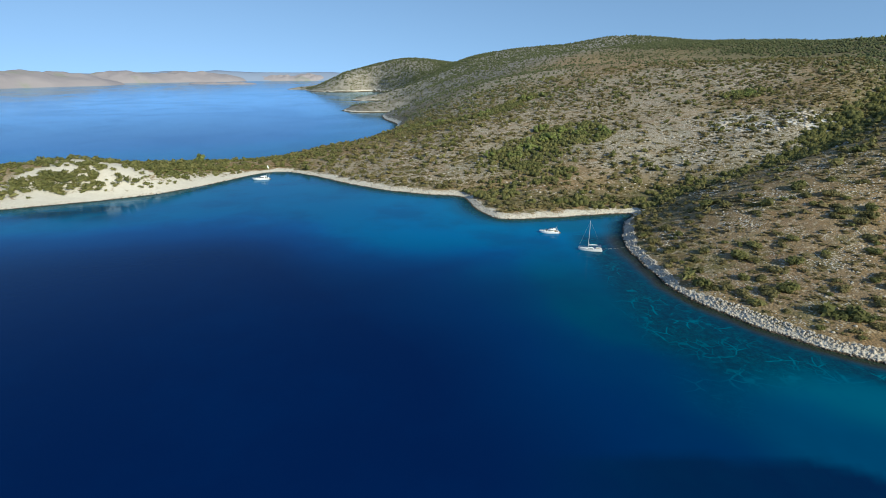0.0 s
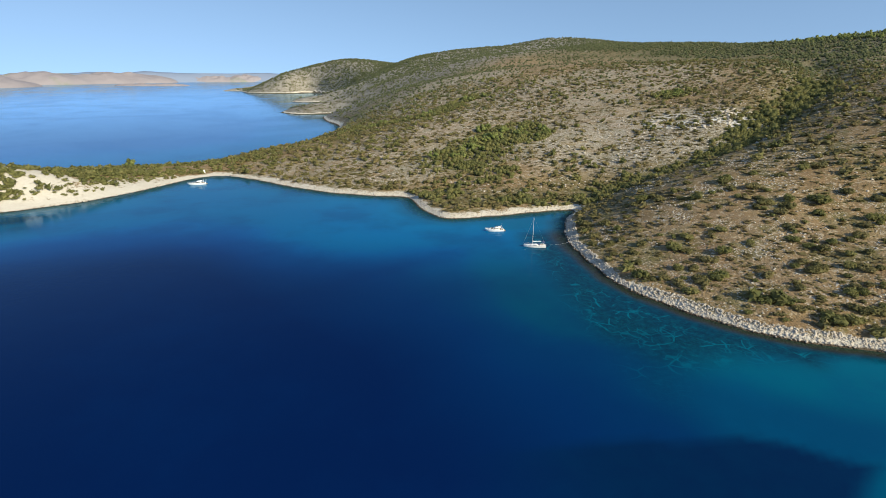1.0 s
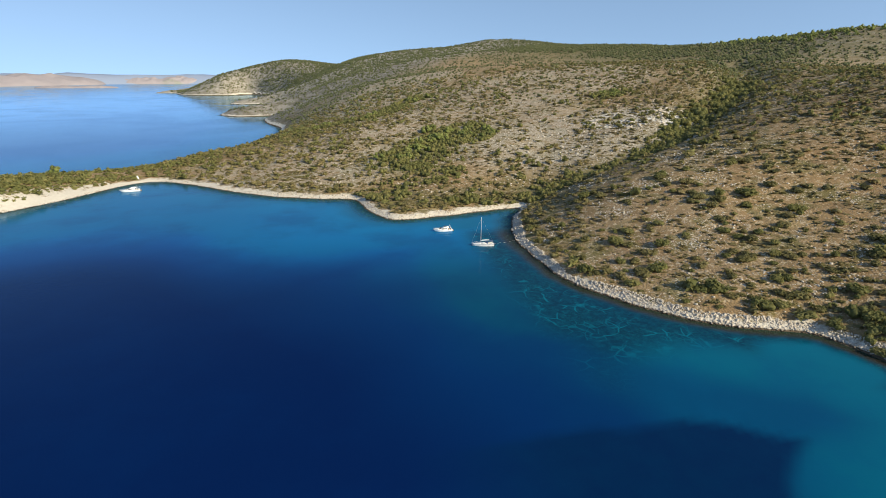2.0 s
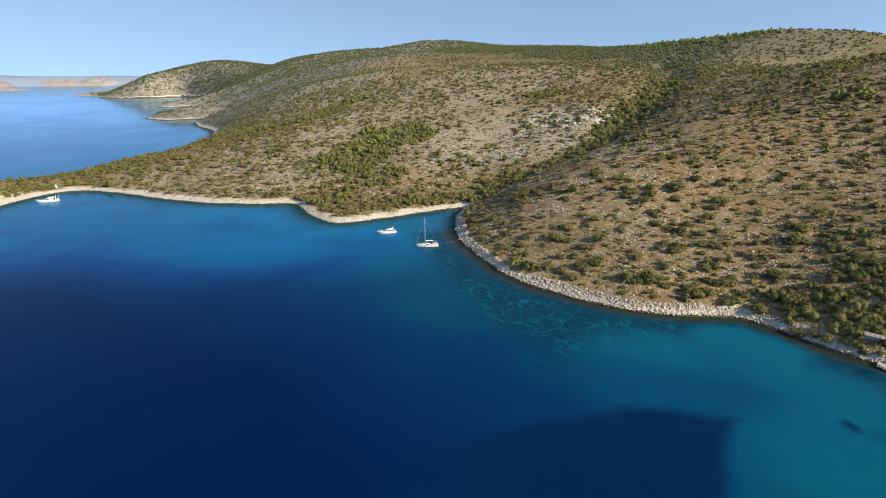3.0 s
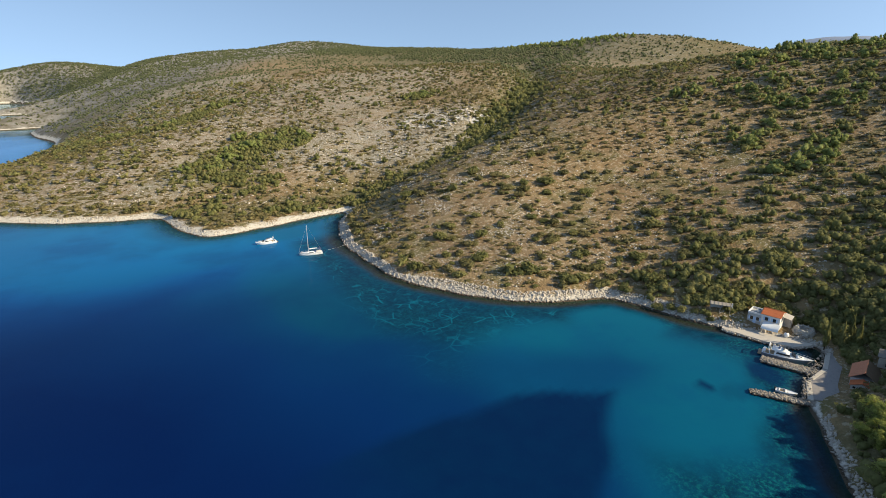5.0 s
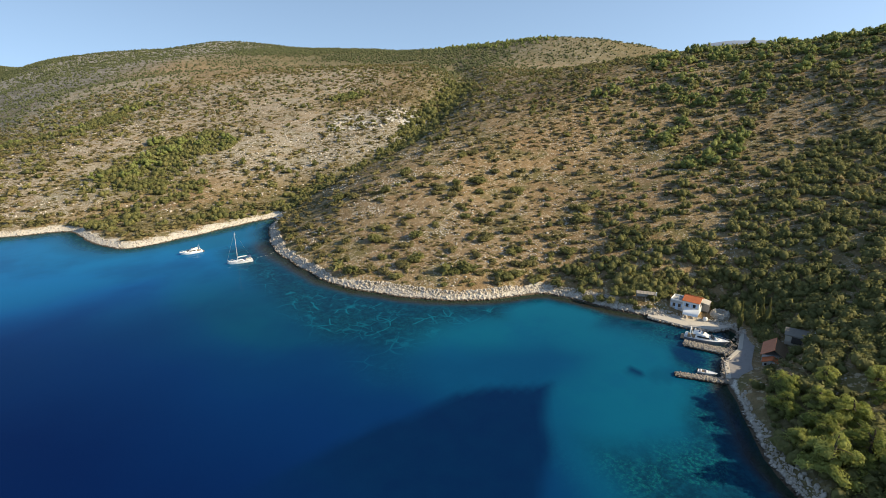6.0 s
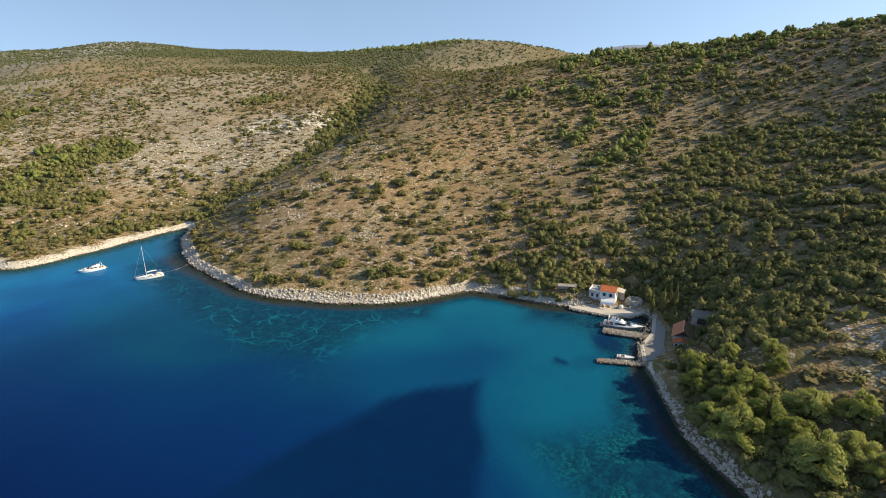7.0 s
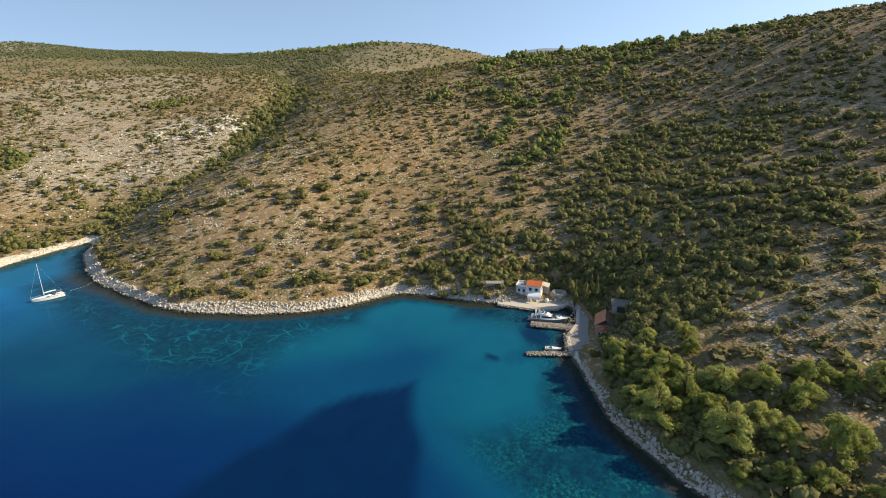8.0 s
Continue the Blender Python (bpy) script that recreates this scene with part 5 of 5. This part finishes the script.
def moor(boat, stern, bow, up=0.0):
    boat.matrix_basis = pose(stern[0], stern[1], up, 0, 0, math.degrees(math.atan2(bow[1] - stern[1], bow[0] - stern[0])))
    return boat


moor(sailing_yacht(), (75.7, 239.3), (64.5, 241.1))
moor(motor_yacht(10.4, 3.7, WHITE, "white flybridge motor cruiser anchored near the inlet"), (61.2, 269.0), (51.0, 269.0))
moor(motor_yacht(13.0, 4.3, WHITE, "white motor yacht anchored off the pebble spit"), (-136.8, 413.0), (-147.6, 409.4))
moor(motor_yacht(13.0, 4.3, GREY_HULL, "grey-hulled motor yacht moored along the stone mole"), (158.9, 75.0), (163.8, 63.0))
moor(open_boat(), (141.7, 61.7), (143.8, 57.0))
line = tagged(new("mooring_line"), "thin pale stern line from yacht to shore", "rope")
tube("rope", SHEET, line, [(75.6, 239.3, 0.95), (84, 242, 0.35), (93.5, 245, 1.2)], 0.012, sides=5)

# ---- quay, moles, terrace ----


def rubble_mole(ax, ay, bx, by, wide, high, label, count, tip=1.0):
    """A low stone jetty from the shore a to its tip b: a rough core and a heap of blocks."""
    base = new("stone_jetty")
    length = math.hypot(bx - ax, by - ay)
    base.matrix_basis = pose(ax, ay, 0, 0, 0, math.degrees(math.atan2(by - ay, bx - ax)))
    rows = []
    for s in np.linspace(0, 1, 15):
        w = wide / 2 * (1 - 0.35 * s ** 4) * RNG.uniform(0.92, 1.08)
        h = high * (1 - 0.35 * tip * s ** 3)
        rows.append([(s * length, -w * 1.5, -1.6), (s * length, -w, 0.5 * h), (s * length, -w * 0.8, h), (s * length, w * 0.8, h), (s * length, w, 0.5 * h), (s * length, w * 1.5, -1.6)])
    rows.append([(length * 1.04, y * 0.6, min(z, 0.1) - 0.4) for _, y, z in rows[-1]])
    skin("core", GREYSTONE, base, rows, smooth_faces=False)
    pieces = []
    for _ in range(count):
        co, fa = stones[RNG.integers(0, 8)]
        s, side = RNG.uniform(0, 1.02), RNG.choice([-1, 1])
        w = wide / 2 * RNG.uniform(0.0, 1.15)
        r = RNG.uniform(0.12, 0.36)
        z = high * (1 - 0.35 * tip * s ** 3) * (RNG.uniform(0.3, 0.95) if w > 0.4 * wide else 0.98)
        a = RNG.uniform(0, 6.28)
        turned = np.stack([co[:, 0] * math.cos(a) - co[:, 1] * math.sin(a), co[:, 0] * math.sin(a) + co[:, 1] * math.cos(a), co[:, 2]], 1)
        pieces.append((turned * r + (s * length, side * w, z), fa))
    tagged(part("stone_facing", joined(*pieces), DARKSTONE, base, "rough pale facing stones"), kind="stuff")
    return tagged(base, label, "jetty", "stone jetties")


rubble_mole(160.0, 58.2, 154.4, 72.4, 3.4, 0.95, "low stone mole of pale rubble beside the yacht", 800, 0.3)
rubble_mole(144.5, 50.2, 135.2, 64.6, 2.4, 0.7, "narrow rubble jetty running out into shallow water", 640, 1.0)

terrace = tagged(new("terrace"), "pale concrete waterfront terrace before the house", "terrace")
prism("slab", CONCRETE, terrace, [(162.6, 90.5), (163.4, 86.5), (165.4, 78.0), (169.2, 71.2), (175.5, 68.6), (180.5, 70.5), (180, 76), (175.6, 79), (173.2, 88.5), (169, 93.5)], -1.6, 0.85)
prism("step", CONCRETE, terrace, [(162.2, 90.2), (163.0, 86.3), (164.2, 86.6), (163.4, 90.6)], -1.6, 0.5)
foot = []
edge_line = [(162.6, 90.5), (163.4, 86.5), (165.4, 78.0), (169.2, 71.2), (175.5, 68.6)]
for k in range(240):
    co, fa = stones[k % 8]
    i = RNG.integers(0, 4)
    p = Vector(edge_line[i]).lerp(Vector(edge_line[i + 1]), RNG.uniform(0, 1))
    foot.append((co * RNG.uniform(0.18, 0.42) + (p.x + RNG.uniform(-0.9, 0.1), p.y + RNG.uniform(-0.8, 0.1), RNG.uniform(-0.1, 0.75)), fa))
tagged(part("stone_footing", joined(*foot), LIMESTONE, terrace, "rough pale stones along its foot"), kind="stuff")
quay = tagged(new("quay"), "grey gravel quay road edged with pale stone", "quay")
prism("roadway", GRAVEL, quay, [(146.5, 49.2), (143.6, 53.6), (151.5, 57.9), (162.0, 58.6), (173.6, 62.9), (177.4, 62.6), (178.6, 60.2), (166.5, 56.8), (156, 53.2), (149.5, 49.3)], -1.4, 1.32)
for pts in ([(143.2, 53.0), (142.6, 54.2), (151.2, 58.9), (151.8, 57.8)], [(152.2, 57.8), (151.7, 58.9), (161.8, 59.7), (162.2, 58.5)], [(162.6, 58.6), (162.2, 59.8), (173.2, 64.0), (173.8, 62.9)]):
    prism("kerb", GREYSTONE, quay, pts, -1.4, 1.36, bevel=0.15)
heap = []
for k in range(330):
    co, fa = stones[k % 8]
    s = RNG.uniform(0, 1)
    a, b = (Vector((141.6, 54.4, 0)), Vector((151.5, 59.2, 0))) if k % 2 else (Vector((152, 59.4, 0)), Vector((174, 64.6, 0)))
    p = a.lerp(b, s)
    heap.append((co * RNG.uniform(0.14, 0.38) + (p.x + RNG.uniform(-0.5, 0.8), p.y + RNG.uniform(-1.3, 0.6), RNG.uniform(0.3, 1.45)), fa))
tagged(part("stone_edging", joined(*heap), DARKSTONE, quay, "rough pale stones along its edge"), kind="stuff")


def cottage():
    """Whitewashed house by the water: a flat-roofed wing and a taller part under terracotta tiles."""
    base = new("house")
    base.matrix_basis = pose(171.9, 87.8, 1.3, 0, 0, -75.7)
    solid("wing", GREY_PLASTER, base, (4.1, 5.2, 4.2), (2.0, 2.6, 2.05), bevel=0.04)
    for x, y, sx, sy in ((2.0, 0.12, 4.1, 0.22), (2.0, 5.1, 4.1, 0.22), (0.06, 2.6, 0.22, 4.7), (3.95, 2.6, 0.2, 4.7)):
        solid("parapet", WHITEWASH, base, (sx, sy, 0.5), (x, y, 4.4))
    dish = tube("water_tank", ALLOY, base, [(2.6, 2.8, 4.2), (2.6, 2.8, 5.1)], 0.75, "round grey roof tank", 14)
    tube("tank_lid", RUBBER, dish, [(2.6, 2.8, 5.1), (2.6, 2.8, 5.16)], 0.4, sides=12)
    solid("main_walls", WHITEWASH, base, (5.4, 5.6, 5.0), (6.75, 2.8, 2.5), bevel=0.04)
    skin("gable", WHITEWASH, base, [[(x, -0.0, 4.95), (x, 2.9, 6.1), (x, 5.6, 4.95), (x, 2.9, 4.9)] for x in (4.07, 9.43)], smooth_faces=False)
    for s, y0, y1 in (("front", -0.4, 2.95), ("back", 6.0, 2.85)):
        dy, dz = y1 - y0, 1.28
        a = math.degrees(math.atan2(dz, abs(dy)))
        solid("roof", TILES, base, (5.9, math.hypot(dy, dz), 0.14), (6.75, (y0 + y1) / 2, 5.55), turn=(a if dy > 0 else -a, 0, 0))
    tube("ridge_cap", TILES, base, [(3.8, 2.9, 6.24), (9.7, 2.9, 6.24)], 0.13)
    for x, z, w, h in ((1.3, 2.6, 0.9, 1.2), (3.1, 2.6, 0.9, 1.2), (5.6, 3.5, 0.9, 1.2), (7.9, 3.5, 0.9, 1.2)):
        win = solid("window", TINTED, base, (w, 0.06, h), (x, -0.04, z), bevel=0.01)
        solid("shutter", SHUTTER, win, (w * 0.55, 0.05, h), (x - w * 0.78, -0.05, z), bevel=0.01)
        solid("shutter", SHUTTER, win, (w * 0.55, 0.05, h), (x + w * 0.78, -0.05, z), bevel=0.01)
        solid("sill", WHITEWASH, win, (w * 1.2, 0.16, 0.08), (x, -0.08, z - h / 2 - 0.06))
    solid("door", SHUTTER, base, (0.95, 0.06, 2.05), (2.2, -0.05, 1.05), "pale blue plank door", bevel=0.01)
    lean = solid("lean_to_roof", CONCRETE, base, (2.6, 3.4, 0.14), (10.8, 4.0, 4.6), bevel=0.02, turn=(6, 10, 0))
    for x, y in ((11.9, 2.5), (11.9, 5.5)):
        tube("post", TIMBER, lean, [(x, y, 0.0), (x, y, 4.35)], 0.07)
    solid("back_wall", GREY_PLASTER, base, (2.2, 0.25, 4.2), (10.6, 5.7, 2.1))
    return tagged(base, "whitewashed waterfront house with an orange tiled roof", "house")


def awning():
    base = new("awning")
    base.matrix_basis = pose(171.9, 87.8, 1.35, 0, 0, -75.7)
    skin("canvas", SHEET, base, [[(5.1 + 4.9 * u, y, z - 0.12 * math.sin(math.pi * u) + 0.0) for u in np.linspace(0, 1, 9)] for y, z in ((-0.45, 2.75), (-1.4, 2.5), (-2.4, 2.05), (-3.3, 1.5), (-3.34, 1.15))])
    for x in (5.2, 9.9):
        tube("pole", ALLOY, base, [(x, -3.25, -0.5), (x, -3.25, 1.5)], 0.035)
    tube("pole", ALLOY, base, [(7.5, -3.25, -0.5), (7.5, -3.25, 1.38)], 0.035)
    return tagged(base, "white canvas awning stretched over the terrace", "awning")


cottage()
awning()
tank = tagged(new("water_tank"), "round white plastic water tank on the terrace", "tank")
tank.matrix_basis = pose(174.0, 75.9, 0.85)
skin("barrel", WHITE, tank, [[(r * math.cos(a), r * math.sin(a), z) for a in np.linspace(0, 2 * math.pi, 17)] for r, z in ((0.55, 0), (0.72, 0.15), (0.78, 0.7), (0.7, 1.25), (0.35, 1.5), (0.0, 1.52))])
tube("cap", RUBBER, tank, [(0, 0, 1.45), (0, 0, 1.62)], 0.2)

ring = tagged(new("stone_ring"), "round drystone wall of grey stones by the house", "stone ring")
ring.matrix_basis = pose(179.8, 73.6, 1.2)
skin("wall_core", GREYSTONE, ring, [[(r * math.cos(a), r * math.sin(a), z) for a in np.linspace(0, 2 * math.pi, 25)] for r, z in ((3.1, -0.6), (2.85, 2.1), (1.9, 2.2), (1.7, 0.2), (0.0, 0.25))])
heap = []
for k in range(260):
    co, fa = stones[k % 8]
    a, z = RNG.uniform(0, 6.28), RNG.uniform(0, 2.3)
    r = RNG.uniform(2.85, 3.15) - 0.12 * z if z < 1.9 else RNG.uniform(1.8, 2.8)
    heap.append((co * RNG.uniform(0.2, 0.42) + (r * math.cos(a), r * math.sin(a), z), fa))
tagged(part("stones", joined(*heap), GREYSTONE, ring, "loose grey wall stones"), kind="stuff")


def pergola():
    z = height([168.6], [95.6])[0][0]
    base = new("pergola")
    base.matrix_basis = pose(168.6, 95.6, z, 0, 0, -56)
    roof = solid("roof", TIMBER, base, (6.6, 3.0, 0.16), (0, 0, 2.5), bevel=0.02)
    for k in range(6):
        solid("batten", TIMBER, roof, (0.12, 3.2, 0.1), (-3.0 + 1.2 * k, 0, 2.63), bevel=0.01)
    for x in (-3.0, 0, 3.0):
        for y in (-1.3, 1.3):
            tube("post", TIMBER, base, [(x, y, -1.5), (x, y, 2.42)], 0.08)
    solid("back_wall", GREY_PLASTER, base, (6.2, 0.22, 3.4), (0, 1.4, 0.7))
    solid("end_pillar", WHITEWASH, base, (0.4, 0.4, 4.6), (3.6, 0.6, 0.6))
    return tagged(base, "open garden shelter with a weathered timber roof", "shelter")


pergola()


def old_house():
    """Low stone house by the road, its gable to the water, with a lower porch in front."""
    base = new("house")
    base.matrix_basis = pose(159.4, 52.2, 1.2, 0, 0, 17.2)      # x runs inland, y to the hill side is negative
    solid("walls", GREY_PLASTER, base, (8.8, 5.6, 2.5), (4.4, -2.9, 1.2), bevel=0.04)
    skin("gable", GREY_PLASTER, base, [[(x, -0.1, 2.4), (x, -2.9, 4.4), (x, -5.7, 2.4), (x, -2.9, 2.3)] for x in (0.04, 8.76)], smooth_faces=False)
    for y0, paint, look_of in ((0.3, OLD_TILES, ""), (-6.1, CREEPER, "roof slope overgrown with brown creeper")):
        dy = -2.9 - y0
        a = math.degrees(math.atan2(2.3, abs(dy)))
        solid("roof", paint, base, (9.4, math.hypot(dy, 2.3) + 0.05, 0.14), (4.4, (y0 - 2.9) / 2, 3.43), look_of, turn=(-a if dy < 0 else a, 0, 0))
    tube("ridge_cap", OLD_TILES, base, [(-0.3, -2.9, 4.63), (9.0, -2.9, 4.63)], 0.13)
    solid("porch_walls", GREY_PLASTER, base, (2.9, 4.6, 1.6), (-1.42, -2.9, 0.75), bevel=0.04)
    for y0 in (-0.3, -5.5):
        dy = -2.9 - y0
        a = math.degrees(math.atan2(1.15, abs(dy)))
        solid("porch_roof", TILES, base, (3.1, math.hypot(dy, 1.15) + 0.05, 0.12), (-1.55, (y0 - 2.9) / 2, 2.05), turn=(-a if dy < 0 else a, 0, 0))
    solid("porch_gable", GREY_PLASTER, base, (0.12, 2.6, 0.8), (-2.82, -2.9, 1.75), bevel=0.02, taper=0.75)
    solid("door", DOOR_AND_SHADE, base, (0.06, 0.9, 1.5), (-2.9, -2.9, 0.75), "dark plank door", bevel=0.01)
    for y in (-1.4, -4.4):
        win = solid("window", TINTED, base, (0.05, 0.6, 0.6), (-2.9, y, 0.95), bevel=0.01)
        solid("sill", CONCRETE, win, (0.12, 0.8, 0.07), (-2.92, y, 0.6))
    return tagged(base, "low stone house with an old terracotta roof", "house")


old_house()


def boat_shed():
    z = height([173.0], [47.6])[0][0]
    base = new("shed")
    base.matrix_basis = pose(173.0, 47.6, z - 0.5, 0, 0, 17)
    solid("walls", GREYSTONE, base, (5.0, 7.0, 3.2), (0, 0, 1.1), bevel=0.04)
    roof = solid("roof", ROOFING, base, (5.6, 7.8, 0.2), (0, 0, 2.75), "weathered grey flat roof", bevel=0.03, turn=(0, -3, 0))
    # no real opening: a slab coloured dark as the shade inside
    solid("doorway", DOOR_AND_SHADE, base, (0.1, 2.6, 2.0), (-2.8, 0.6, 1.3), "dark slab standing for the shade in the open doorway", bevel=0.01)
    return tagged(base, "grey shed with a flat roof and dark doorway", "shed")


boat_shed()
# pole and board shape added in place of a white rock pillar
post = tagged(new("marker_post"), "white leaning upright on the pebble shore", "marker")
post.matrix_basis = pose(-147.5, 447.0, 1.2, 0, -14, 10)
tube("pole", TIMBER, post, [(0, 0, -0.8), (0, 0, 2.0)], 0.1)
solid("board", SHEET, post, (1.1, 0.08, 2.6), (0, -0.12, 2.6), bevel=0.02)

# ---- rocks along the shore ----
big_stones = [boulder(True) for _ in range(4)] + [shard() for _ in range(6)]


def shore_spots(n, x0, x1, y0, y1, inner, keep=1.0):
    x, y = RNG.uniform(x0, x1, n), RNG.uniform(y0, y1, n)
    near = np.abs(line_distance(COAST, x, y)) < 9
    x, y = x[near], y[near]
    z, d = height(x, y)
    ok = (d > 0.2) & (d < inner * (1 - 0.4 * smooth(105, 85, y) + 0.2 * smooth(50, 35, y)) + 2.3 * wave_noise(x, y, 15, 71, 3)) & (RNG.uniform(0, 1, len(x)) < keep) & ((np.abs(x - 155) > 19) | (np.abs(y - 61) > 13))
    return x[ok], y[ok], z[ok]


x, y, z = shore_spots(210000, 70, 185, -20, 296, 4.6, 0.95)
r = 0.14 + 0.52 * RNG.uniform(0, 1, len(x)) ** 3
own = (r > 0.43) & (x > 86) & (y > 86)
own &= np.cumsum(own) <= 240
scattered("shore_stones", shards, x[~own], y[~own], z[~own] + 0.05, r[~own], RNG.uniform(0.7, 1.5, (~own).sum()), LIMESTONE, "pale broken limestone blocks along the waterline", "stones", 0.5)
rock_meshes = [mesh_of("shore_rock", t, LIMESTONE) for t in big_stones]
for k in np.where(own)[0]:
    ob = tagged(new("shore_rock", rock_meshes[RNG.integers(0, 10)]), "pale weathered limestone boulder at the waterline", "rock", "shore rocks")
    ob.matrix_world = pose(x[k], y[k], z[k] + 0.1, RNG.uniform(-20, 20), RNG.uniform(-20, 20), RNG.uniform(0, 360)) @ Matrix.Diagonal((r[k], r[k], r[k], 1))
x, y, z = shore_spots(70000, -60, 120, 290, 420, 5.0, 0.7)
scattered("beach_stones", stones, x, y, z, 0.12 + 0.6 * RNG.uniform(0, 1, len(x)) ** 3, RNG.uniform(0.4, 0.9, len(x)), LIMESTONE, "small pale stones on the pebble shore", "stones", 0.4)
x, y, z = shore_spots(90000, -300, -60, 300, 460, 3.0, 0.3)
scattered("spit_stones", stones, x, y, z, RNG.uniform(0.2, 0.6, len(x)), np.full(len(x), 0.7), LIMESTONE, "pale stones along the shore of the spit", "stones", 0.4)
